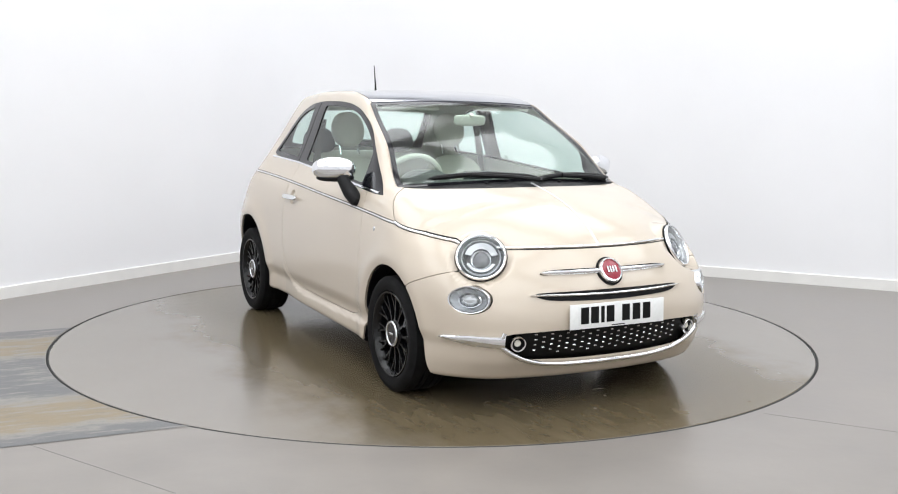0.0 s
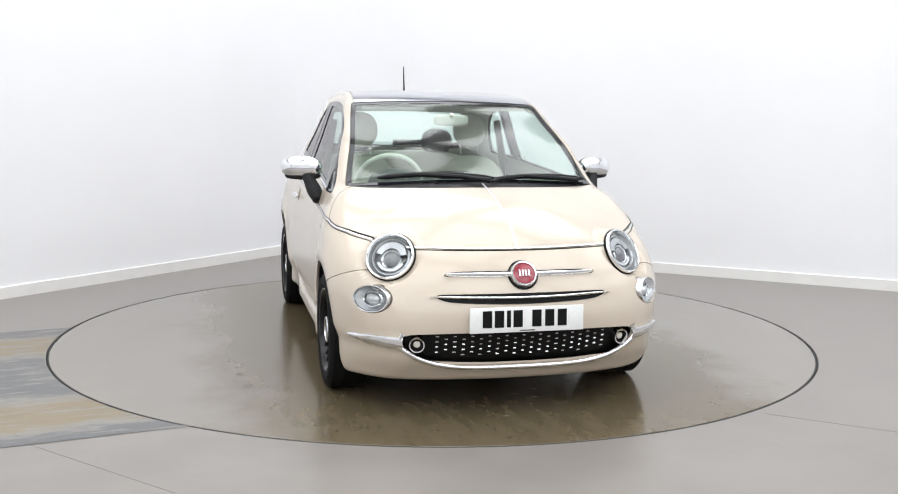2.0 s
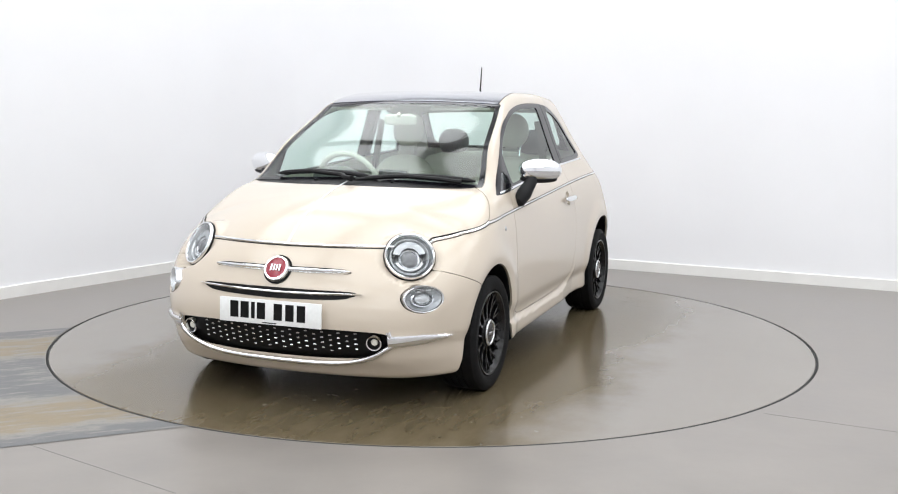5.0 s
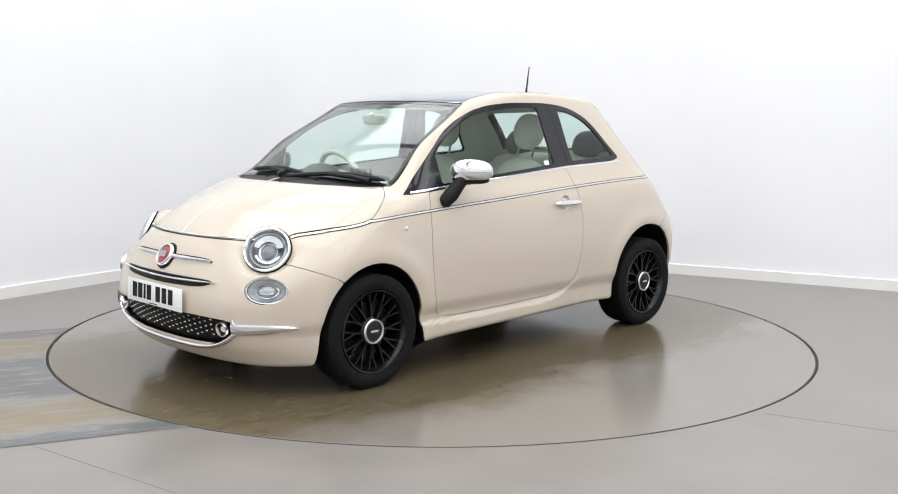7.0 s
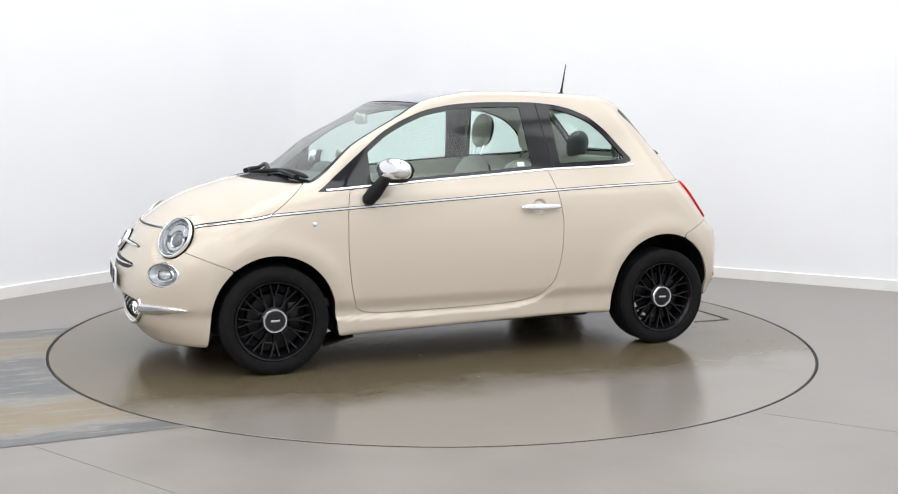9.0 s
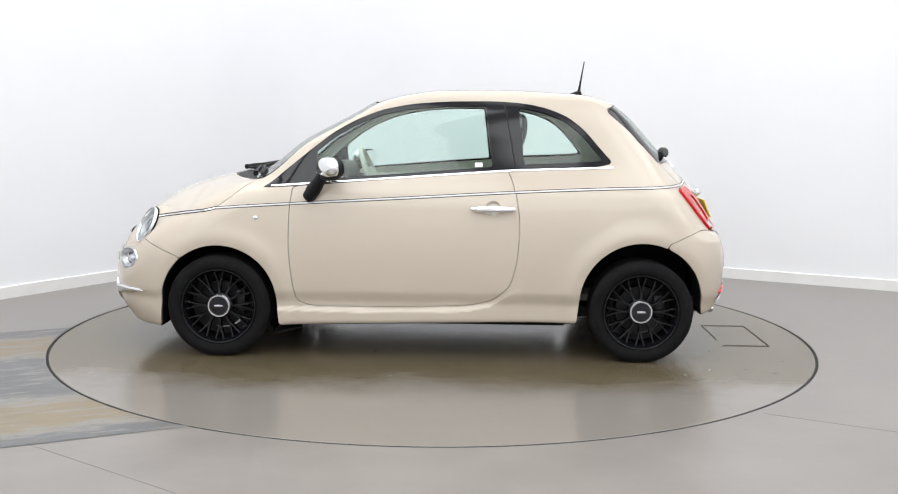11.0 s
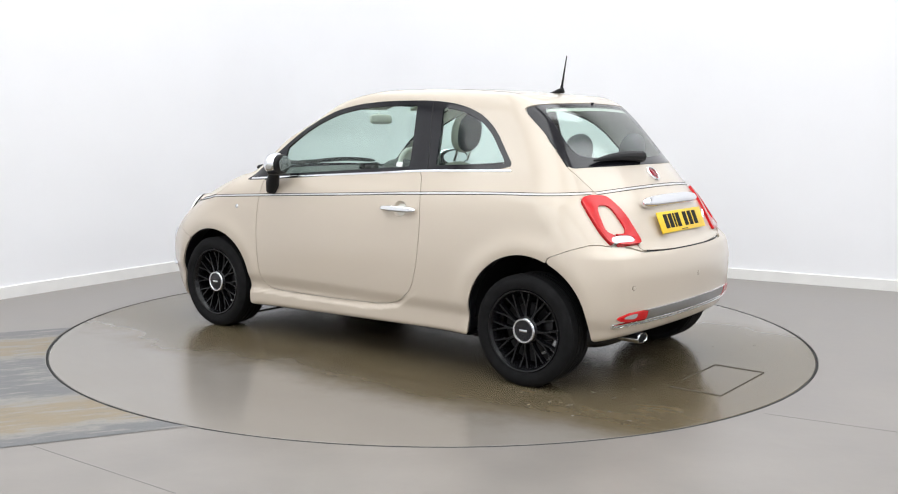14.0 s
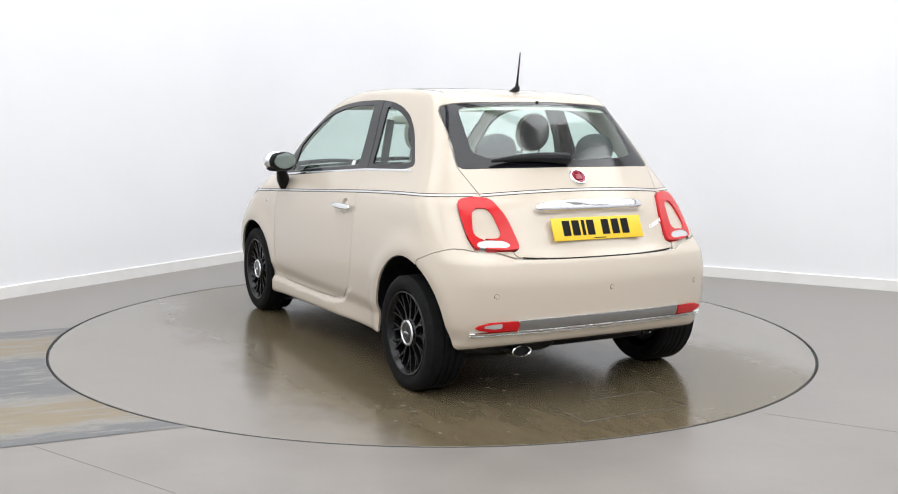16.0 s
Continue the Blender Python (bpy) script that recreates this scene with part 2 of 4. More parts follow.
def build_room():
    # floor: one sheet with a round opening for the turntable
    n = 192
    verts, faces = [], []
    for i in range(n):
        a = 2 * math.pi * i / n
        d = Vector((math.cos(a), math.sin(a)))
        verts.append((d.x * (TABLE_R + 0.008), d.y * (TABLE_R + 0.008) + TABLE_Y, 0))
        verts.append((d.x * 24, d.y * 24, 0))
        verts.append((d.x * (TABLE_R + 0.008), d.y * (TABLE_R + 0.008) + TABLE_Y, -0.06))
    for i in range(n):
        a, b = 3 * i, 3 * ((i + 1) % n)
        faces += [(a, a + 1, b + 1, b), (a + 2, a, b, b + 2)]
    mesh_ob("floor", verts, faces, FLOOR, label="pale grey painted studio floor with light scuffs", kind="structure", smooth=False)["category"] = "floor"
    pit = mesh_ob("floor_pit", [(3 * math.cos(2 * math.pi * i / 64), 3 * math.sin(2 * math.pi * i / 64), -0.06) for i in range(64)], [tuple(range(64))], GAP, kind="structure", smooth=False)
    tagged(pit, "dark recess under the turntable edge", "floor")

    # two seen walls as one sheet with a rounded corner, two behind the camera
    def wall(name, a, b, label):
        d = (b - a).normalized()
        inner = Vector((-d.y, d.x))
        if inner.dot(Vector((0, -3)) - a) < 0:
            inner = -inner
        back = -inner * 0.15
        q = [a - d * 0.0, b, b + back, a + back]
        v = [(p.x, p.y, z) for z in (0, ROOM_H) for p in q]
        f = [(0, 1, 5, 4), (1, 2, 6, 5), (2, 3, 7, 6), (3, 0, 4, 7), (4, 5, 6, 7), (3, 2, 1, 0)]
        tagged(mesh_ob(name, v, f, WALL, kind="structure", smooth=False), label, "wall")

    rad = 0.8
    half = math.acos(LDIR.dot(RDIR)) / 2
    cut = rad / math.tan(half)
    bis = (LDIR + RDIR).normalized()
    mid = CORNER + bis * (rad / math.sin(half))
    line = [P1, CORNER + LDIR * cut]
    va, vb = (CORNER + LDIR * cut - mid), (CORNER + RDIR * cut - mid)
    a0, a1 = math.atan2(va.y, va.x), math.atan2(vb.y, vb.x)
    for i in range(1, 16):
        a = a0 + (a1 - a0) * i / 16
        line.append(mid + rad * Vector((math.cos(a), math.sin(a))))
    line += [CORNER + RDIR * cut, P3]

    def strip(name, material, z0, z1, proud, label, category):
        # runs along the line, with thickness
        v, f = [], []
        m = len(line)
        for i, p in enumerate(line):
            d = (line[min(i + 1, m - 1)] - line[max(i - 1, 0)]).normalized()
            nrm = Vector((d.y, -d.x))
            inn, out = p + nrm * proud, p - nrm * 0.15
            v += [(inn.x, inn.y, z0), (inn.x, inn.y, z1 - 0.004), (p.x + nrm.x * max(0, proud - 0.004), p.y + nrm.y * max(0, proud - 0.004), z1), (out.x, out.y, z1), (out.x, out.y, z0)]
        for i in range(m - 1):
            for k in range(4):
                f.append((5 * i + k, 5 * i + 5 + k, 5 * i + 6 + k, 5 * i + 1 + k))
        tagged(mesh_ob(name, v, f, material, kind="structure", sharp=30), label, category)

    strip("wall_curved_corner", WALL, 0, ROOM_H, 0.0, "plain white studio walls meeting in a rounded corner", "wall")
    strip("baseboard", SKIRT, 0.0, 0.088, 0.018, "white painted skirting board along the studio walls", "baseboard")
    wall("wall_south", P1, P2, "plain white painted studio wall")
    wall("wall_east", P2, P3, "plain white painted studio side wall")
    q = [P0, P1, P2, P3]
    v = [(p.x, p.y, z) for z in (ROOM_H, ROOM_H + 0.12) for p in q]
    f = [(0, 1, 2, 3), (4, 5, 6, 7), (0, 1, 5, 4), (1, 2, 6, 5), (2, 3, 7, 6), (3, 0, 4, 7)]
    tagged(mesh_ob("ceiling", v, f, CEIL, kind="structure", smooth=False), "plain white studio ceiling", "ceiling")

    # ceiling lamps in rows
    lamp = new("ceiling_lamp")
    bm = bmesh.new()
    bmesh.ops.create_grid(bm, x_segments=1, y_segments=1, size=0.5, matrix=Matrix.Diagonal((2.3, 2.3, 1, 1)) @ pose(0, 0, 0, 180, 0, 0))
    part("diffuser", bm, GLOW, lamp, "glowing white diffuser", smooth=False)
    fr = bmesh.new()
    for sx, sy, px, py in ((2.4, 0.05, 0, 1.175), (2.4, 0.05, 0, -1.175), (0.05, 2.3, 1.175, 0), (0.05, 2.3, -1.175, 0)):
        b = box(sx, sy, 0.06, pose(px, py, 0.0))
        tmp = bpy.data.meshes.new("tmp")
        b.to_mesh(tmp)
        b.free()
        fr.from_mesh(tmp)
        bpy.data.meshes.remove(tmp)
    part("frame", fr, SKIRT, lamp, smooth=False)
    tagged(lamp, "square white ceiling lamp panel, switched on", "ceiling lamp", "ceiling lamps")
    ang = math.degrees(math.atan2(LDIR.y, LDIR.x))
    first = True
    for i in range(5):
        for j in range(4):
            p = CORNER + LDIR * (1.6 + 2.75 * i) + RDIR * (1.5 + 2.75 * j)
            m = pose(p.x, p.y, ROOM_H - 0.04, 0, 0, ang)
            if first:
                lamp.matrix_basis = m
                first = False
            else:
                copy_thing(lamp, m)


def build_floor_marks():
    """The worn channel that runs up to the turntable: tan wheel tracks between scraped grey strips."""
    d = Vector((0.60, 0.265)).normalized()
    s = Vector((-d.y, d.x))
    base = Vector((-1.71, -2.29))
    width, nx, ny = 2.31, 60, 24
    verts, faces = [], []
    for i in range(nx):
        for j in range(ny):
            quad = [(-4.0 + 5.6 * (i + a) / nx, width * (j + b) / ny) for a, b in ((0, 0), (1, 0), (1, 1), (0, 1))]
            far = [base + d * u + s * v for u, v in quad]
            if min(p.length for p in far) < TABLE_R + 0.012 and max(p.length for p in far) < TABLE_R + 0.012:
                continue
            k = len(verts)
            for (u, v), p in zip(quad, far):
                if p.length < TABLE_R + 0.012:
                    q = p.normalized() * (TABLE_R + 0.012) - base
                    u, v = q.dot(d), min(width, max(0, q.dot(s)))
                verts.append((u, v, 0))
            faces.append((k, k + 1, k + 2, k + 3))
    ob = mesh_ob("floor_channel", verts, faces, CHANNEL, smooth=False, kind="structure")
    tagged(ob, "worn floor channel with tan wheel tracks and scraped grey strips", "floor marking")
    ob.matrix_basis = pose(base.x, base.y, 0.0018, 0, 0, math.degrees(math.atan2(d.y, d.x)))


def build_floor_joints():
    for (x0, y0), (x1, y1) in (((-1.62, -2.24), (-0.9, -2.76)), ((1.50, -1.745), (2.6, -2.34))):
        d = Vector((x1 - x0, y1 - y0))
        bm = box(d.length, 0.0035, 0.0016, pose((x0 + x1) / 2, (y0 + y1) / 2, 0.0, 0, 0, math.degrees(math.atan2(d.y, d.x))))
        ob = part("floor_joint", bm, JOINT, None, smooth=False)
        tagged(ob, "faint hairline joint in the painted floor", "floor joint", kind="structure")


def build_turntable():
    table = new("turntable")
    bm = lathe([(0.0001, 0.0), (0.5, 0.0), (1.0, 0.0), (1.6, 0.0), (TABLE_R - 0.012, 0.0), (TABLE_R - 0.006, -0.003), (TABLE_R - 0.005, -0.04), (0.0001, -0.04)], seg=192)
    part("platform", bm, DISC, table, "grey painted round platform", sharp=20)
    # dark ring laid in the edge gap in place of the shade there
    part("edge_gap_shade", lathe([(TABLE_R - 0.007, -0.0005), (TABLE_R + 0.006, -0.0015), (TABLE_R + 0.006, -0.03), (TABLE_R - 0.007, -0.03)], seg=192), GAP, table, "dark ring in the gap round the platform, standing in for its shade")
    for x, y, sx, sy, rz in HATCHES:
        bm = bmesh.new()
        for cx, cy, lx, ly in ((0, sy / 2, sx, 0.0045), (0, -sy / 2, sx, 0.003), (sx / 2, -0.08, 0.003, sy * 0.7), (-sx / 2, 0, 0.0045, sy)):
            bmesh.ops.create_cube(bm, size=1, matrix=pose(cx, cy, 0.001) @ Matrix.Diagonal((lx, ly, 0.003, 1)))
        bm.transform(pose(x, y, 0.001, 0, 0, rz))
        part("hatch_seam", bm, SEAMLINE, table, "faint seam of a floor hatch", smooth=False)
    # drips of water and grit that the car has carried in, round the rear and front wheel tracks
    rnd = random.Random(7)
    bm = bmesh.new()
    for _ in range(60):
        cx = rnd.choice((-1.35, -1.35, -1.6, 1.25, 0.3)) + rnd.gauss(0, 0.28)
        cy = rnd.choice((0.85, 0.6, -0.8, 0.1)) + rnd.gauss(0, 0.20)
        if math.hypot(cx, cy) > TABLE_R - 0.1:
            continue
        r, turn, k = rnd.uniform(0.003, 0.010), rnd.uniform(0, 180), rnd.uniform(1.0, 2.6)
        ring = []
        m = pose(cx, cy, 0.0, 0, 0, turn)
        for q in range(9):
            a = 2 * math.pi * q / 9
            w = r * rnd.uniform(0.7, 1.2)
            ring.append(bm.verts.new(m @ Vector((k * w * math.cos(a), w * math.sin(a), 0.0003))))
        top = bm.verts.new(m @ Vector((0, 0, 0.0012)))
        for q in range(9):
            bm.faces.new((ring[q], ring[(q + 1) % 9], top))
    tagged(part("water_drips", bm, WET, table), "small pale water drips and grit on the platform", kind="stuff")
    tagged(table, "round grey painted turntable flush with the studio floor", "turntable")
    return table


HATCHES = [(-1.85, 0.005, 0.27, 0.58, 0)]


# ---------------------------------------------------------------- car body surface
def curve(points, soft=0.0, lo=-2.2, hi=2.2, n=900):
    """A smooth function through points (monotone cubic), softened over the given length."""
    p = sorted(points)
    xs, ys = np.array([a for a, _ in p]), np.array([b for _, b in p])
    h, d = np.diff(xs), np.diff(ys) / np.diff(xs)
    m = np.concatenate([[d[0]], np.where(d[:-1] * d[1:] > 0, 2 * d[:-1] * d[1:] / (d[:-1] + d[1:] + 1e-12), 0), [d[-1]]])
    t = np.linspace(lo, hi, n)
    i = np.clip(np.searchsorted(xs, t) - 1, 0, len(h) - 1)
    u = np.clip((t - xs[i]) / h[i], 0, 1)
    y = (2 * u**3 - 3 * u**2 + 1) * ys[i] + (u**3 - 2 * u**2 + u) * h[i] * m[i] + (3 * u**2 - 2 * u**3) * ys[i + 1] + (u**3 - u**2) * h[i] * m[i + 1]
    y = np.where(t < xs[0], ys[0] + (t - xs[0]) * d[0], np.where(t > xs[-1], ys[-1] + (t - xs[-1]) * d[-1], y))
    if soft:
        w = max(1, int(soft / (hi - lo) * n))
        k = np.hanning(w + 2)[1:-1]
        y = np.convolve(np.pad(y, w, mode="edge"), k / k.sum(), mode="same")[w:-w]
    return lambda x: np.interp(x, t, y)


TOP = curve([(-1.9, 1.18), (-1.3, 1.378), (-1.08, 1.422), (-0.85, 1.454), (-0.6, 1.473), (-0.3, 1.483), (0, 1.478), (0.2, 1.453), (0.36, 1.410),
             (0.5, 1.334), (0.75, 1.202), (1.09, 0.992), (1.105, 0.992), (1.234, 0.968), (1.46, 0.903), (1.65, 0.812), (1.79, 0.725), (1.95, 0.57)], 0.05)
FRONT = curve([(0.1, 1.74), (0.19, 1.80), (0.26, 1.85), (0.36, 1.878), (0.46, 1.885), (0.55, 1.875), (0.64, 1.853), (0.75, 1.812), (0.85, 1.76), (1.5, 1.3)], 0.06, 0, 1.7)
REAR = curve([(0.1, -1.5), (0.2, -1.60), (0.3, -1.655), (0.42, -1.69), (0.55, -1.695), (0.66, -1.672), (0.71, -1.63), (0.78, -1.595), (0.9, -1.533),
              (1.0, -1.447), (1.07, -1.385), (1.25, -1.222), (1.43, -1.062), (1.6, -0.915)], 0.05, 0, 1.7)
PLAN = curve([(-1.8, 0.70), (-1.5, 0.76), (-1.2, 0.805), (-0.9, 0.80), (-0.4, 0.795), (0.4, 0.795), (0.9, 0.80), (1.15, 0.812), (1.4, 0.80), (1.6, 0.765), (1.9, 0.69)], 0.1)
SIDE = curve([(0.1, -0.05), (0.22, -0.03), (0.30, -0.030), (0.362, -0.011), (0.375, -0.008), (0.45, -0.003), (0.55, 0.0), (0.7, -0.006), (0.82, -0.022), (0.90, -0.042), (0.97, -0.075), (1.05, -0.11),
              (1.2, -0.165), (1.35, -0.215), (1.45, -0.26), (1.6, -0.34)], 0.025, 0, 1.7)


UNDER = curve([(-1.75, 0.31), (-1.6, 0.276), (-1.5, 0.254), (-1.4, 0.239), (-0.9, 0.204), (-0.4, 0.203), (0.3, 0.188), (0.84, 0.173), (1.3, 0.149), (2, 0.149)])


def smax(a, b, k):
    h = np.clip(0.5 + 0.5 * (a - b) / k, 0, 1)
    return b + (a - b) * h + k * h * (1 - h)


POD_C, POD_N = np.array((1.614, 0.556, 0.697)), np.array((0.740, 0.480, 0.440))
POD_N = POD_N / np.linalg.norm(POD_N)


def body_field(x, y, z):
    y = np.abs(y)
    u = x + 0.22 * y * y
    crown = 0.055 * y * y + (np.clip((x - 0.95) * 2.5, 0, 1) * 0.16 + np.clip((x - 1.3) * 4, 0, 1) * 0.05) * y * y
    top = (z - TOP(u) + crown) * np.where(u > 0.36, 0.85, 1.0)
    side = y - PLAN(x) - SIDE(z) + np.clip((z - 0.95) * 1.5, 0, 1) * np.clip(-x - 0.5, 0, 1) * 0.13
    flare = 0.012 * np.exp(-((np.hypot(x - 1.15, z - 0.3) - 0.36) / 0.06) ** 2) + 0.014 * np.exp(-((np.hypot(x + 1.15, z - 0.3) - 0.39) / 0.06) ** 2)
    # sill step that sweeps up behind the door
    crest = np.interp(x, [-0.52, -0.42, -0.33, -0.2, 0.0, 0.3, 0.83], [0.44, 0.375, 0.318, 0.291, 0.281, 0.277, 0.282])
    sill = 0.020 * np.clip((crest - z) / 0.022, 0, 1) * np.clip((0.50 + x) / 0.28, 0, 1) * np.clip((0.86 - x) / 0.03, 0, 1)
    side = side - flare - sill
    front = x - FRONT(z) + 0.20 * y * y + 0.25 * y**4
    rear = REAR(z) + (0.16 + 0.20 * np.clip((z - 0.66) / 0.28, 0, 1)) * y * y + 0.12 * y**4 - x
    f = smax(top, side, 0.11 - 0.075 * np.clip((z - 0.98) / 0.2, 0, 1))
    f = smax(f, front, 0.20)
    f = smax(f, rear * 0.9, 0.12)
    # flat seats for the headlights
    dx, dy, dz = x - POD_C[0], y - POD_C[1], z - POD_C[2]
    along = dx * POD_N[0] + dy * POD_N[1] + dz * POD_N[2]
    away = np.sqrt(np.maximum(dx * dx + dy * dy + dz * dz - along * along, 0))
    w = np.clip((0.155 - away) / 0.04, 0, 1) * np.clip((x - 1.35) / 0.1, 0, 1)
    w = w * w * (3 - 2 * w)
    f = f * (1 - w) + (along + 0.7 * away * away) * w
    return smax(f, UNDER(x) - z, 0.03)


def body_normal(p):
    e = 0.004
    g = np.stack([body_field(*(p + d * e).T) - body_field(*(p - d * e).T) for d in np.eye(3)], 1)
    return g / np.linalg.norm(g, axis=1, keepdims=True)


NA, NE = 300, 280


def shell_grid():
    """Points of the left half of the body's skin, from rays that leave an axis along the car."""
    a = np.linspace(0, math.pi, NA + 1)
    e = np.linspace(-math.pi / 2, math.pi / 2, NE + 1)
    A, E = np.meshgrid(a, e, indexing="ij")
    nx, ny, nz = np.cos(A) * np.cos(E), np.sin(A) * np.cos(E), np.sin(E)
    o = np.stack([1.05 * nx.ravel(), 0 * nx.ravel(), 0.62 + 0.05 * nz.ravel()], 1)
    d = np.stack([0.8 * nx.ravel(), 0.8 * ny.ravel(), 0.75 * nz.ravel()], 1)
    lo, hi = np.zeros(len(o)), np.full(len(o), 1.8)
    for _ in range(36):
        mid = (lo + hi) / 2
        inside = body_field(*(o + d * mid[:, None]).T) < 0
        lo, hi = np.where(inside, mid, lo), np.where(inside, hi, mid)
    p = o + d * lo[:, None]
    i, j = np.meshgrid(np.arange(NA), np.arange(NE), indexing="ij")
    k = (i * (NE + 1) + j).ravel()
    quads = np.stack([k, k + NE + 1, k + NE + 2, k + 1], 1)
    return p, body_normal(p), quads


SKIN, SKIN_N, SKIN_Q = shell_grid()
X, Y, Z = SKIN.T


def clip_skin(field):
    """The part of the half skin where field > 0, cut along field = 0."""
    s = field[SKIN_Q] > 0
    full = SKIN_Q[s.all(1)]
    cross = SKIN_Q[s.any(1) & ~s.all(1)]
    pts, nrm, cache, ids = [], [], {}, {}
    faces = []

    def vid(i):
        if i not in ids:
            ids[i] = len(pts)
            pts.append(SKIN[i]), nrm.append(SKIN_N[i])
        return ids[i]

    for q in full.tolist():
        faces.append([vid(i) for i in q])
    for q in cross.tolist():
        poly = []
        for k in range(4):
            i, j = q[k], q[(k + 1) % 4]
            fi, fj = field[i], field[j]
            if fi > 0:
                poly.append(vid(i))
            if (fi > 0) != (fj > 0):
                key = (min(i, j), max(i, j))
                if key not in cache:
                    t = fi / (fi - fj)
                    cache[key] = len(pts)
                    pts.append(SKIN[i] * (1 - t) + SKIN[j] * t)
                    n = SKIN_N[i] * (1 - t) + SKIN_N[j] * t
                    nrm.append(n / np.linalg.norm(n))
                poly.append(cache[key])
        if len(poly) > 2:
            faces.append(poly)
    return np.array(pts).reshape(-1, 3), np.array(nrm).reshape(-1, 3), faces


def skin_part(name, field, material, parent, label="", sides="whole", lift=0.0, thick=0.012):
    """A panel cut from the body's skin. sides: whole (both halves in one), pair (one each side)."""
    p, n, faces = clip_skin(field)
    if not len(p):
        return []
    p = p + n * lift
    # orientation outward
    if len(faces):
        f0 = faces[len(faces) // 2]
        c = np.cross(p[f0[1]] - p[f0[0]], p[f0[2]] - p[f0[0]])
        if c @ n[f0[0]] < 0:
            faces = [f[::-1] for f in faces]
    edges = {}
    for f in faces:
        for k in range(len(f)):
            a, b = f[k], f[(k + 1) % len(f)]
            edges[(a, b)] = edges.get((a, b), 0) + 1
    rim = [e for e in edges if (e[1], e[0]) not in edges]
    if sides == "whole":
        rim = [e for e in rim if not (abs(p[e[0]][1]) < 1e-4 and abs(p[e[1]][1]) < 1e-4)]
    verts, norms = list(p), list(n)
    if thick:
        for a, b in rim:
            t = p[b] - p[a]
            w = np.cross(t, n[a])
            w = w / (np.linalg.norm(w) + 1e-9)
            k = len(verts)
            verts += [p[a], p[b], p[b] - n[b] * thick, p[a] - n[a] * thick]
            norms += [w, w, w, w]
            faces.append([k + 1, k, k + 3, k + 2])
    verts, norms = np.array(verts), np.array(norms)
    flip = np.array([1, -1, 1])
    other = [f[::-1] for f in faces]
    if sides == "pair":
        return [mesh_ob(name, verts, faces, material, parent, label, norms), mesh_ob(name, verts * flip, other, material, parent, label, norms * flip)]
    k = len(verts)
    return [mesh_ob(name, np.concatenate([verts, verts * flip]), faces + [[i + k for i in f] for f in other], material, parent, label, np.concatenate([norms, norms * flip]))]


def skin_many(x, y, z, way=1.0):
    """Points of the skin and their normals over many places; the coordinate that is None is found."""
    free = [c is None for c in (x, y, z)].index(True)
    n = max(np.size(c) for c in (x, y, z) if c is not None)
    p = np.stack([np.zeros(n) if c is None else np.broadcast_to(np.asarray(c, float), (n,)) for c in (x, y, z)], 1)
    lo, hi = np.full(n, 0.6 if free == 2 else 0.0), np.full(n, 2.2)
    for _ in range(34):
        mid = (lo + hi) / 2
        p[:, free] = way * mid
        ins = body_field(*p.T) < 0
        lo, hi = np.where(ins, mid, lo), np.where(ins, hi, mid)
    p[:, free] = way * lo
    return p, body_normal(p)


def ribbon(name, parent, material, label, width, lift, p, n):
    """A slim raised strip that follows points of the skin."""
    t = np.gradient(p, axis=0)
    t /= np.linalg.norm(t, axis=1, keepdims=True)
    s = np.cross(t, n)
    w = np.broadcast_to(np.asarray(width, float), (len(p),))[:, None] / 2
    rings = [p - s * w - n * 0.003, p - s * w + n * lift * 0.6, p - s * w * 0.5 + n * lift, p + s * w * 0.5 + n * lift, p + s * w + n * lift * 0.6, p + s * w - n * 0.003]
    m = len(p)
    faces = [(k * m + i, k * m + i + 1, (k + 1) * m + i + 1, (k + 1) * m + i) for k in range(5) for i in range(m - 1)]
    return mesh_ob(name, np.concatenate(rings), faces, material, parent, label, sharp=50)


def both_ribbons(name, parent, material, label, width, lift, x, z):
    p, n = skin_many(x, None, z(x))
    f = np.array([1, -1, 1])
    return [ribbon(name, parent, material, label, width, lift, p, n), ribbon(name, parent, material, label, width, lift, p * f, n * f)]


def rounded(points, steps=6):
    """A closed outline with softly rounded corners (corner cutting)."""
    p = [np.array(q, float) for q in points]
    for _ in range(2):
        p = [q for a, b in zip(p, p[1:] + p[:1]) for q in (a * 0.82 + b * 0.18, a * 0.18 + b * 0.82)]
    return p


def inside(u, v, poly):
    """Signed distance to an outline, positive inside."""
    d = np.full(len(u), 1e9)
    odd = np.zeros(len(u), bool)
    for a, b in zip(poly, poly[1:] + poly[:1]):
        ex, ey = b[0] - a[0], b[1] - a[1]
        wx, wy = u - a[0], v - a[1]
        t = np.clip((wx * ex + wy * ey) / (ex * ex + ey * ey + 1e-12), 0, 1)
        d = np.minimum(d, np.hypot(wx - t * ex, wy - t * ey))
        c = ((a[1] > v) != (b[1] > v)) & (u < ex * (v - a[1]) / (ey + (1e-12 if ey == 0 else 0)) + a[0])
        odd ^= c
    return np.where(odd, d, -d)


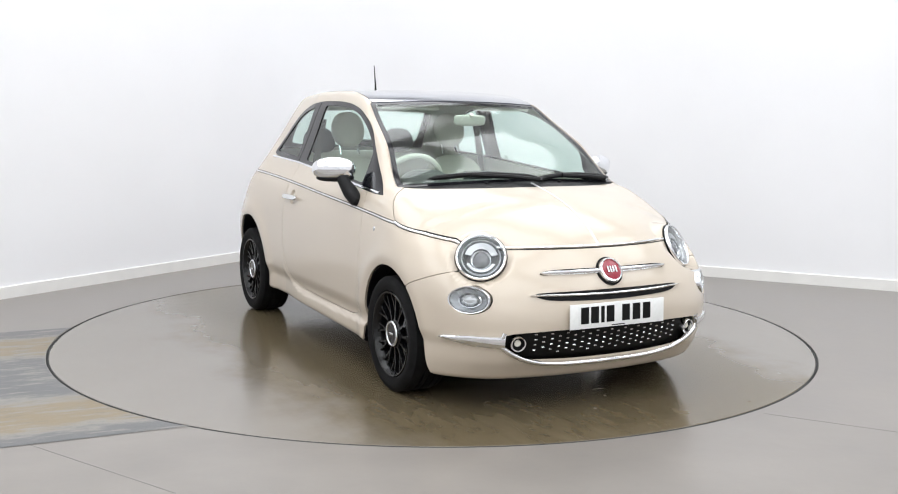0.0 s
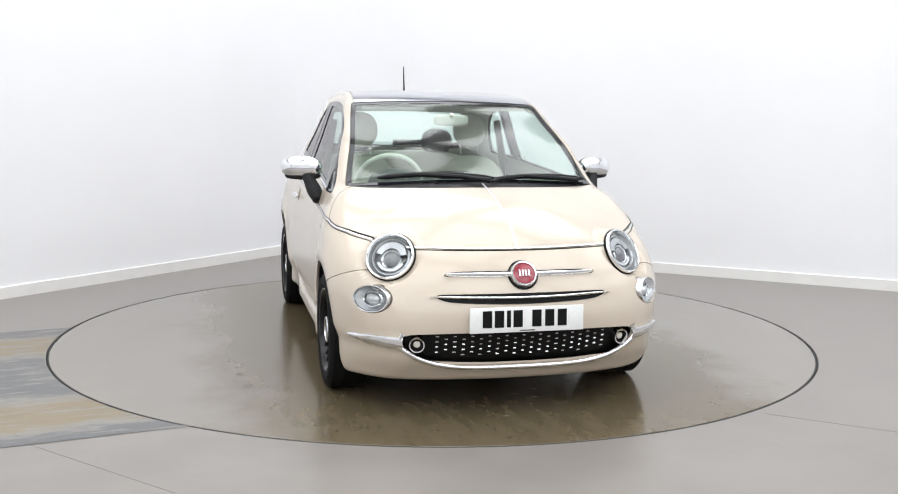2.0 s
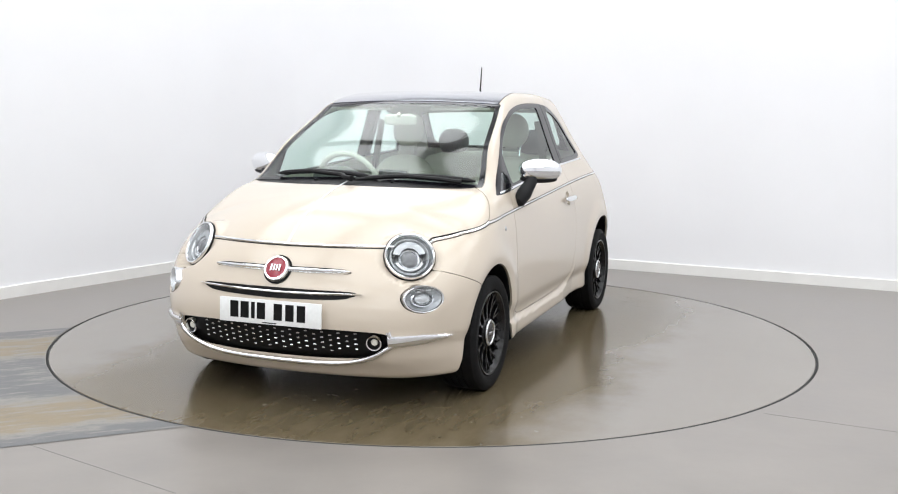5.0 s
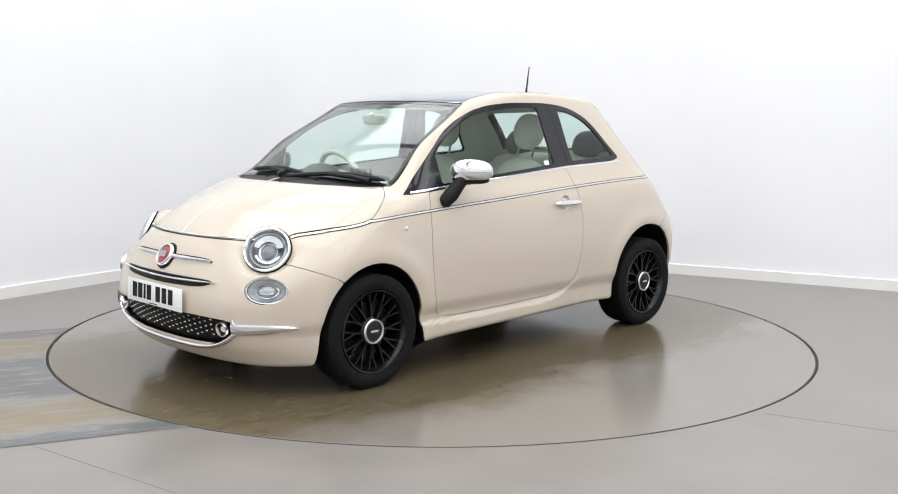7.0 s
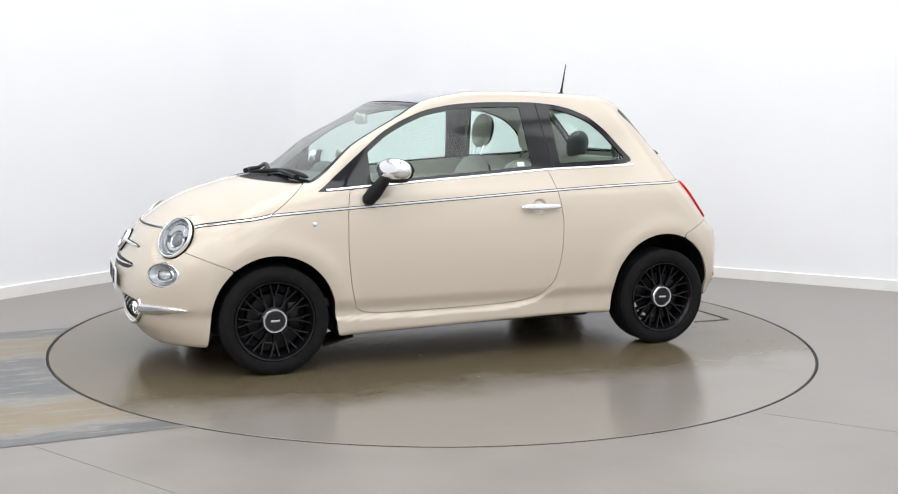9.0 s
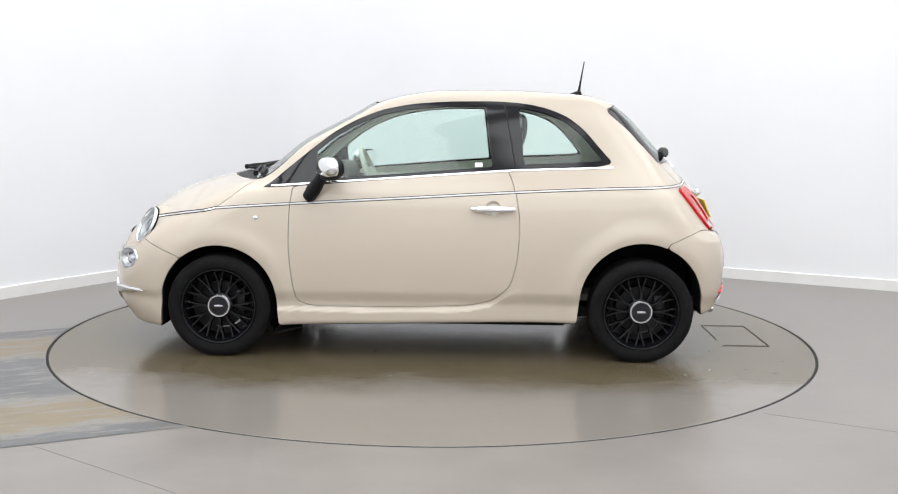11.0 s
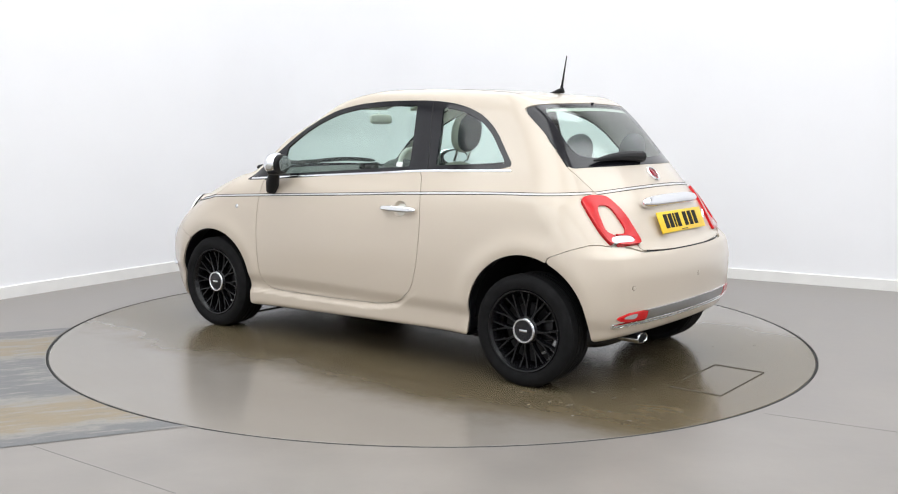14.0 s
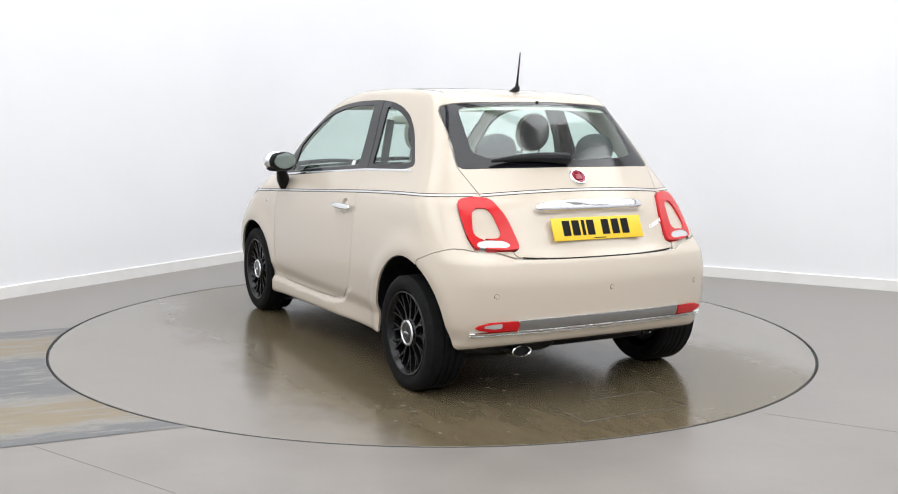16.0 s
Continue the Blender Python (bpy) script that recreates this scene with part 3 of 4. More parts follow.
def on_skin(x=None, y=None, z=None, way=1.0):
    """The point of the skin over two given coordinates."""
    lo, hi = (0.6 if z is None else 0.0), 2.2
    for _ in range(40):
        mid = (lo + hi) / 2
        q = (x, mid, z) if y is None else ((way * mid, y, z) if x is None else (x, y, mid))
        if body_field(*(np.array([c]) for c in q))[0] < 0:
            lo = mid
        else:
            hi = mid
    p = np.array([(x, lo, z) if y is None else ((way * lo, y, z) if x is None else (x, y, lo))])
    return Vector(p[0]), Vector(body_normal(p)[0])


# ---------------------------------------------------------------- car
def lower(*fs):
    out = fs[0]
    for f in fs[1:]:
        out = np.minimum(out, f)
    return out


def axis_dist(c, n):
    d = SKIN - np.array(c)
    n = np.array(n)
    along = d @ n
    return np.linalg.norm(d - along[:, None] * n, axis=1), along


WINDOW = rounded([(0.935, 0.922), (0.885, 0.950), (0.765, 1.052), (0.65, 1.147), (0.54, 1.234), (0.43, 1.296), (0.29, 1.354), (0.13, 1.387), (-0.06, 1.404), (-0.36, 1.408), (-0.52, 1.395),
                  (-0.63, 1.371), (-0.74, 1.327), (-0.835, 1.253), (-0.915, 1.157), (-1.0, 1.062), (-0.44, 1.037)])
DOOR = rounded([(0.748, 0.967), (0.768, 0.83), (0.773, 0.62), (0.757, 0.44), (0.722, 0.286), (0.3, 0.286), (-0.199, 0.298), (-0.34, 0.330), (-0.432, 0.41), (-0.470, 0.554),
                (-0.483, 0.742), (-0.462, 0.897), (-0.415, 1.047), (-0.2, 1.03)])
SEAM = curve([(0.9, 1.02), (0.99, 0.955), (1.10, 0.868), (1.177, 0.819), (1.36, 0.787), (1.53, 0.757), (1.70, 0.734), (1.9, 0.730)], 0.02)
STRIPE = curve([(-1.7, 0.97), (-1.5, 0.962), (-1.3, 0.954), (-1.0, 0.945), (-0.475, 0.920), (0.164, 0.881), (0.745, 0.846), (1.177, 0.816), (1.556, 0.760)], 0.05)
LAMP_C, LAMP_N = Vector(POD_C), Vector(POD_N)
FOG_C, FOG_N = on_skin(y=0.655, z=0.522)
FOG_N = Vector((0.68, 0.70, 0.12)).normalized()
TAIL = rounded([(-0.505, 0.930), (-0.56, 0.946), (-0.655, 0.940), (-0.740, 0.86), (-0.818, 0.724), (-0.805, 0.711), (-0.635, 0.711), (-0.585, 0.77), (-0.535, 0.86)])
RGLASS = rounded([(-0.535, 1.372), (-0.45, 1.392), (0.0, 1.404), (0.45, 1.392), (0.535, 1.372), (0.55, 1.20), (0.578, 1.070), (0.45, 1.076), (0.0, 1.082), (-0.45, 1.076), (-0.578, 1.070), (-0.55, 1.20)])
RCLEAR = rounded([(-0.46, 1.370), (-0.3, 1.383), (0.0, 1.388), (0.3, 1.383), (0.46, 1.370), (0.472, 1.25), (0.482, 1.14), (0.38, 1.122), (0.0, 1.116), (-0.38, 1.122), (-0.482, 1.14), (-0.472, 1.25)])
GRILLE = rounded([(-0.535, 0.378), (-0.3, 0.388), (0.3, 0.388), (0.535, 0.378), (0.545, 0.33), (0.45, 0.252), (0.2, 0.240), (-0.2, 0.240), (-0.45, 0.252), (-0.545, 0.33)])
WHEEL_R = 0.280


def build_car():
    car = new("car")
    tagged(car, "cream three-door hatchback with black alloy wheels, parked on the turntable", "car")
    # ---- fields over the half skin
    U = X + 0.22 * Y * Y
    def opening(cx, cz, r):
        # round above the axle, straight and slightly splayed below
        return np.hypot(X - cx, np.maximum(Z - cz, 0)) - r - 0.12 * np.maximum(cz - Z, 0)

    arch = lower(opening(1.158, 0.300, 0.318), opening(-1.143, 0.322, 0.335))
    window = inside(X, Z, WINDOW)
    window = np.where(Y > 0.3, window, -0.5)
    door = np.where(Y > 0.5, inside(X, Z, DOOR), -0.5)
    yw = 0.664 - (Z - 0.963) * 0.290
    scuttle = 1.205 - 0.58 * Y * Y - X
    screen = lower(yw - Y, U - 0.366, scuttle)
    screen = np.where(Z > 0.9, screen, -0.5)
    roof_glass = lower(0.495 + 0.03 * np.clip(U / 0.36, 0, 1) - Y, 0.366 - U, X + 0.50)
    roof_glass = np.where(Z > 1.3, roof_glass, -0.5)
    joint = np.where(Z > 1.2, lower(0.03 - np.abs(U - 0.366), 0.524 - Y), -0.5)
    top_cut = np.maximum.reduce([screen, roof_glass, joint])
    seam = Z - SEAM(X)
    bonnet = lower(seam, -scuttle - 0.004, X - 0.9)
    lamp_d, lamp_a = axis_dist(LAMP_C, LAMP_N)
    lamp = np.where(X > 1.2, lamp_d - 0.112, 1.0)
    fd, fa = axis_dist(FOG_C, FOG_N)
    s = -FOG_N[1], FOG_N[0]
    fu = (SKIN - np.array(FOG_C)) @ np.array((s[0], s[1], 0)) / math.hypot(*s)
    fv = Z - FOG_C[2]
    fog = np.where(X > 1.2, (np.hypot(fu / 0.097, fv / 0.060) - 1) * 0.065, 1.0)
    ts = (X + Y) / math.sqrt(2)
    tail = np.where((X < -1.2) & (Y > 0.2), inside(ts, Z, TAIL), -0.5)
    rglass = np.where(X < -0.9, inside(Y, Z, RGLASS), -0.5)
    grille = np.where(X > 1.2, inside(Y, Z, GRILLE), -0.5)
    gate_side = np.interp(Z, [0.68, 0.72, 0.93, 1.08, 1.36, 1.42], [0.445, 0.475, 0.515, 0.574, 0.532, 0.42])
    gate_low = 0.675 + 0.012 * np.clip(Y / 0.45, 0, 1) ** 2
    gate = np.where(X < -0.9, lower(gate_side - Y, Z - gate_low, 1.22 - Z), -0.5)
    bump_seam = np.interp(X, [1.36, 1.406, 1.536, 1.62, 1.9], [0.545, 0.567, 0.617, 0.648, 0.655])
    front_bumper = np.where(X > 1.2, lower(X - 1.355, -seam, np.maximum(bump_seam - Z, 0.49 - Y)), -0.5)
    rear_seam = np.interp(X, [-1.62, -1.58, -1.50, -1.465, -1.39, -1.28], [0.678, 0.70, 0.722, 0.724, 0.699, 0.652])
    rear_bumper = np.where(X < -1.2, lower(rear_seam - Z, -1.28 - X), -0.5)
    above = Z - UNDER(X) - 0.007
    dish = np.where(Y > 0.5, 0.043 - np.hypot(X + 0.336, (Z - 0.830)), -0.5)
    G = 0.0019
    base = lower(arch, above)

    # ---- panels
    skin_part("bonnet", lower(bonnet - G, lamp), PAINT, car, "cream painted bonnet")
    skin_part("front_bumper", lower(front_bumper - G, base, lamp, fog, -grille - 0.001), PAINT, car, "cream painted front bumper")
    skin_part("rear_bumper", lower(rear_bumper - G, base, -tail), PAINT, car, "cream painted rear bumper with parking sensors")
    skin_part("door", lower(door - G, -window - 0.001, base, -dish), PAINT, car, "cream painted door", "pair")
    skin_part("tailgate", lower(gate - G, -rglass, -tail), PAINT, car, "cream painted tailgate")
    rest = lower(-np.maximum.reduce([bonnet, front_bumper, rear_bumper, door, gate]) - G, base, -window - 0.001, -top_cut, -tail, lamp, fog, -rglass, -grille)
    skin_part("body_shell", rest, PAINT, car, "cream painted side panels, sills, pillars and roof rails")
    # dark inner skin that closes the gaps
    hole = lower(0.018 - window, 0.018 - screen, 0.03 - rglass, -grille - 0.03, lamp - 0.01, fog - 0.01)
    skin_part("inner_shell", lower(hole, arch - 0.03, above + 0.0), LINING, car, "pale grey inner skin and lining", lift=-0.014, thick=0)
    for end in (X, -X):
        skin_part("arch_liner", lower(arch + 0.004, 0.05 - arch, above, end), PLASTIC, car, "black wheel arch liner", "pair", lift=-0.016, thick=0.10)
    skin_part("underbody", lower(-above, arch), PLASTIC, car, "black underbody", thick=0)
    # ---- glazing
    inner_front = lower(window - 0.026, X + 0.33 - 0.12 * (Z - 1.04), 0.63 - X)
    inner_rear = lower(window - 0.028, -0.505 + 0.10 * (Z - 1.04) - X)
    frame_w = lower(window, -np.maximum(inner_front, inner_rear))
    skin_part("window_surround", frame_w, BLACK, car, "gloss black window surround and pillar cover", "pair")
    skin_part("door_window", inner_front, GLASS, car, "lightly tinted door glass", "pair", lift=-0.004, thick=0)
    skin_part("quarter_window", inner_rear, GLASS, car, "lightly tinted rear quarter glass", "pair", lift=-0.004, thick=0)
    ws = lower(screen - 0.026, 1.03 - U)
    skin_part("windscreen_border", lower(screen - 0.003, -ws, 1.055 - U), FRIT, car, "black printed edge of the windscreen", lift=-0.002)
    skin_part("scuttle_panel", lower(screen - 0.003, U - 1.057), PLASTIC, car, "black plastic panel at the foot of the windscreen", lift=-0.004)
    skin_part("windscreen", ws, SCREEN, car, "lightly tinted windscreen", lift=-0.003, thick=0)
    skin_part("roof_glass", roof_glass - 0.003, ROOFGLASS, car, "dark panoramic glass roof", lift=0.001)
    rg = np.where(X < -0.9, inside(Y, Z, RCLEAR), -0.5)
    skin_part("rear_window_border", lower(rglass - 0.003, -rg), FRIT, car, "black printed edge of the rear window", lift=-0.002)
    skin_part("rear_window", rg, SCREEN, car, "lightly tinted rear window", lift=-0.003, thick=0)
    # chrome line under the side windows
    both_ribbons("sill_trim", car, CHROME, "thin chrome strip under the side windows", 0.011, 0.003, x=np.linspace(-0.985, 0.872, 60), z=lambda x: np.interp(x, [-0.99, -0.44, 0.88], [1.055, 1.034, 0.938]))
    z = np.linspace(1.03, 1.40, 16)
    p, n = skin_many(-0.457 + 0.18 * (z - 1.04), None, z)
    for f in (np.array([1, 1, 1]), np.array([1, -1, 1])):
        ribbon("pillar_joint", car, GAP, "dark joint in the pillar cover", 0.006, 0.001, p * f, n * f)
    # coach line: silver between two dark hairlines
    for dz, w, m, lab in ((0.0062, 0.0034, INK, "thin dark painted line"), (0.0, 0.0080, SILVER, "thin silver painted line"), (-0.0062, 0.0034, INK, "thin dark painted line")):
        both_ribbons("coach_line", car, m, lab, w, 0.0015, x=np.linspace(-1.37, 1.17, 90), z=lambda x, dz=dz: STRIPE(x) + dz)
        both_ribbons("bonnet_edge_strip", car, m if m is INK else CHROME, "bright strip along the bonnet's edge", w * 1.2, 0.003, x=np.linspace(1.165, 1.525, 24), z=lambda x, dz=dz: SEAM(x) - 0.004 + dz)
        y = np.linspace(-0.525, 0.525, 50)
        ribbon("coach_line", car, m, lab, w, 0.0015, *skin_many(None, y, 0.977 - 0.022 * (np.abs(y) / 0.525) ** 2 + dz, -1.0))
    y = np.linspace(-0.485, 0.485, 50)
    ribbon("bonnet_strip", car, CHROME, "thin chrome strip on the bonnet's lip", 0.009, 0.004, *skin_many(None, y, 0.739 + 0 * y))
    # ink strip puts the shade of this joint on as colour
    ribbon("bonnet_strip_shadow", car, INK, "dark strip painted for the shadowed gap under the bonnet's lip", 0.005, 0.002, *skin_many(None, y, 0.730 + 0 * y))
    x = np.linspace(1.14, 1.735, 40)
    ribbon("bonnet_ridge", car, SILVER, "slim bright strip along the bonnet's centre", np.linspace(0.006, 0.014, 40), 0.003, *skin_many(x, 0 * x, None))
    # roof ditch beside the glass roof
    for sgn in (1, -1):
        x = np.linspace(-0.88, -0.42, 24)
        ribbon("roof_ditch", car, INK, "narrow dark roof ditch", 0.006, 0.001, *skin_many(x, sgn * (0.455 + 0.02 * (x + 0.88)), None))
    # ---- front details
    build_lamps(car, grille)
    build_rear(car, tail)
    build_wheels(car, arch)
    build_fittings(car)
    build_cabin(car)
    return car


def build_lamps(car, grille):
    for sgn in (1, -1):
        c = Vector((LAMP_C[0], LAMP_C[1] * sgn, LAMP_C[2])) - 0.004 * Vector((LAMP_N[0], LAMP_N[1] * sgn, LAMP_N[2]))
        n = Vector((LAMP_N[0], LAMP_N[1] * sgn, LAMP_N[2]))
        m = facing(c, n) @ Matrix.Diagonal((1.10, 1.05, 1, 1))
        head = part("headlight", lathe([(0.103, -0.02), (0.105, 0.004), (0.1045, 0.013), (0.101, 0.018), (0.096, 0.017), (0.093, 0.008), (0.092, -0.01)], m), CHROME, car, "round headlight with a chrome ring")
        part("lamp_rim", lathe([(0.104, -0.10), (0.106, -0.04), (0.1085, 0.002), (0.1075, 0.004), (0.104, 0.001)], m), INK, head, "dark joint round the lamp")
        part("reflector", lathe([(0.093, 0.006), (0.090, -0.012), (0.080, -0.030), (0.062, -0.055), (0.0001, -0.07)], m), BOWL, head, "grey reflector bowl")
        part("inner_ring", lathe([(0.082, -0.026), (0.082, -0.004), (0.077, 0.001), (0.073, -0.006), (0.074, -0.03)], m), REFLECT, head, "pale daytime light ring")
        part("shelf", lathe([(0.072, -0.028), (0.068, -0.004), (0.040, -0.002), (0.036, -0.03)], m, 24, math.radians(12), math.radians(156)), BOWL, head, "grey upper shelf of the lamp")
        part("lower_fin", lathe([(0.066, -0.022), (0.063, -0.008), (0.052, -0.010), (0.050, -0.03)], m, 24, math.radians(205), math.radians(130)), REFLECT, head, "bright lower fin of the lamp")
        part("projector_ring", lathe([(0.044, -0.05), (0.044, -0.012), (0.041, -0.008), (0.035, -0.012)], m @ pose(0, -0.008, 0)), SATIN, head, "silver ring of the projector")
        part("projector", lathe([(0.036, -0.03), (0.034, -0.014), (0.026, -0.004), (0.014, 0.001), (0.0001, 0.003)], m @ pose(0, -0.008, 0)), LENSGREY, head, "dark projector lens")
        part("lens", lathe([(0.0001, 0.034), (0.03, 0.032), (0.06, 0.027), (0.082, 0.020), (0.094, 0.014)], m), CLEAR, head, "clear domed lens")
        c = Vector((FOG_C[0], FOG_C[1] * sgn, FOG_C[2])) - Vector((0.012, 0, 0))
        n = Vector((FOG_N[0], FOG_N[1] * sgn, FOG_N[2]))
        m = facing(c, n) @ Matrix.Diagonal((1.56, 0.96, 1, 1))
        fog = part("side_lamp", lathe([(0.0635, -0.05), (0.0635, 0.004), (0.061, 0.009), (0.057, 0.008), (0.055, -0.004)], m), SATIN, car, "small oval lamp under the headlight")
        part("reflector", lathe([(0.055, 0.004), (0.05, -0.015), (0.03, -0.035), (0.0001, -0.04)], m), REFLECT, fog, "silver reflector bowl")
        part("bulb", lathe([(0.022, -0.035), (0.022, -0.012), (0.014, -0.002), (0.0001, 0.0)], m), REFLECT, fog)
        part("bulb_ring", lathe([(0.036, -0.026), (0.036, -0.010), (0.032, -0.006), (0.029, -0.012), (0.029, -0.03)], m, 32), CHROME, fog, "bright ring round the bulb")
        part("lens", lathe([(0.0001, 0.02), (0.03, 0.017), (0.056, 0.008)], m), CLEAR, fog, "clear lens")
    # lower grille: recessed black plate, bright studs, chrome edge
    skin_part("grille", grille + 0.01, INK, car, "black lower grille with bright studs", lift=-0.03, thick=0)
    mesh = None
    for k in range(-11, 12):
        for r in range(4):
            y, z = k * 0.039, 0.366 - 0.0262 * r - 0.013 * (k % 2)
            if abs(y) > 0.425 or z < 0.262 + 0.03 * (abs(y) / 0.42) ** 4:
                continue
            p, n = on_skin(y=y, z=z)
            if mesh is None:
                ob = part("grille_stud", box(0.0145, 0.0062, 0.008, bevel=0.0018, seg=1), CHROME, car)
                mesh = ob.data
            else:
                ob = new("grille_stud", mesh)
                ob.parent = car
            ob.matrix_basis = facing(p - n * 0.026, n)
    yy = np.concatenate([np.full(6, 0.0) + np.linspace(-0.535, -0.552, 6), np.linspace(-0.545, 0.545, 70), np.linspace(0.552, 0.535, 6)])
    zz = np.concatenate([np.linspace(0.385, 0.335, 6), 0.222 + 0.10 * (np.abs(np.linspace(-0.545, 0.545, 70)) / 0.545) ** 4.5, np.linspace(0.335, 0.385, 6)])
    ribbon("grille_trim", car, CHROME, "chrome strip round the lower grille", 0.020, 0.012, *skin_many(None, yy, zz))
    yb = np.linspace(0.532, 0.745, 24)
    pb, nb = skin_many(None, yb, 0.341 + 0.013 * ((yb - 0.532) / 0.213))
    for f in (np.array([1, 1, 1]), np.array([1, -1, 1])):
        ribbon("bumper_blade", car, CHROME, "chrome blade beside the lower grille", np.interp(yb, [0.532, 0.66, 0.73, 0.745], [0.054, 0.044, 0.018, 0.004]), 0.014, pb * f, nb * f)
    for sgn in (1, -1):
        p, n = on_skin(y=0.477 * sgn, z=0.333)
        m = facing(p - n * 0.02, Vector(n) + Vector((0.4, 0, 0)))
        drl = part("running_light", lathe([(0.036, -0.02), (0.036, 0.02), (0.034, 0.026), (0.029, 0.025), (0.0265, 0.01)], m, 32), CHROME, car, "round running light with a chrome ring")
        part("lens", lathe([(0.0001, 0.016), (0.012, 0.015), (0.0155, 0.010)], m, 24), PALE, drl, "frosted lens")
        part("well", lathe([(0.0001, 0.008), (0.0255, 0.008)], m, 24), INK, drl)
    # upper moustache bars and badge
    def bar(y0, y1, z, h, proud, bend=0.0):
        bm = bmesh.new()
        n = 22
        rings = []
        for i in range(n + 1):
            t = i / n
            y = y0 + (y1 - y0) * t
            zz = z + bend * (abs(y) / 0.4) ** 2
            p, nn = on_skin(y=y, z=zz)
            taper = max(0.12, math.sqrt(max(0, 1 - (2 * abs(y) / (2 * max(abs(y0), abs(y1)))) ** 6)))
            hh = h * taper
            u = Vector((0, 0, 1))
            ring = []
            for k in range(10):
                a = 2 * math.pi * k / 10
                ring.append(bm.verts.new(p + u * hh * math.sin(a) + nn * (proud * (0.25 + math.cos(a)))))
            rings.append(ring)
        for a, b in zip(rings, rings[1:]):
            for k in range(10):
                bm.faces.new((a[k], a[(k + 1) % 10], b[(k + 1) % 10], b[k]))
        bm.faces.new(rings[0]), bm.faces.new(rings[-1])
        bmesh.ops.recalc_face_normals(bm, faces=bm.faces[:])
        return bm

    for y0, y1 in ((0.05, 0.343), (-0.05, -0.343)):
        part("nose_bar", bar(y0, y1, 0.630, 0.0135, 0.014), CHROME, car, "slim chrome bar beside the badge", sharp=60)
        # ink rim stands in for shadow and dark floor reflection round the bar
        part("nose_bar_shadow", bar(y0, y1 * 1.01, 0.630, 0.0195, 0.005), INK, car, "dark edge painted round the chrome bar for its shadow and floor reflection", sharp=60)
    slot = np.where(X > 1.2, lower(inside(Y, Z, rounded([(-0.37, 0.553), (0, 0.556), (0.37, 0.553), (0.405, 0.542), (0.33, 0.517), (0, 0.509), (-0.33, 0.517), (-0.405, 0.542)]))), -1)
    skin_part("air_slot", slot, INK, car, "dark air slot over the number plate", lift=0.003, thick=0.004)
    part("slot_bar", bar(-0.415, 0.415, 0.536, 0.0075, 0.014, 0.005), CHROME, car, "chrome lip of the air slot", sharp=60)
    p, n = on_skin(y=0.0, z=0.630)
    badge = part("badge", lathe([(0.060, -0.01), (0.060, 0.016), (0.057, 0.023), (0.050, 0.023), (0.048, 0.018)], facing(p, n), 40), CHROME, car, "round badge with a chrome ring and dark red centre")
    part("badge_centre", lathe([(0.049, 0.017), (0.044, 0.019), (0.0001, 0.021)], facing(p, n), 40), BADGE, badge, "dark red ground")
    part("badge_seat", lathe([(0.069, -0.01), (0.069, 0.004), (0.062, 0.006)], facing(p, n), 40), INK, badge, "dark seat of the badge")
    for k in range(4):
        part("badge_bar", box(0.008, 0.03, 0.004, facing(p + n * 0.0245, n) @ pose(-0.021 + 0.014 * k, 0, 0)), SATIN, badge)
    # front number plate
    plate(car, facing(Vector((1.893, 0, 0.447)), Vector((1, 0, 0.04))), WHITE, "white number plate with dark characters as plain bars")


def plate(car, m, material, label):
    pl = part("number_plate", box(0.52, 0.111, 0.006, m, 0.002), material, car, label)
    for x in (-0.182, -0.128, -0.085, -0.043, 0.043, 0.102, 0.160):
        w = 0.018 if x == -0.085 else 0.042
        part("character_bar", box(w, 0.074, 0.002, m @ pose(x, 0.004, 0.0035)), INK, pl)
    part("maker_bar", box(0.07, 0.004, 0.002, m @ pose(0.0, -0.048, 0.0035)), INK, pl)


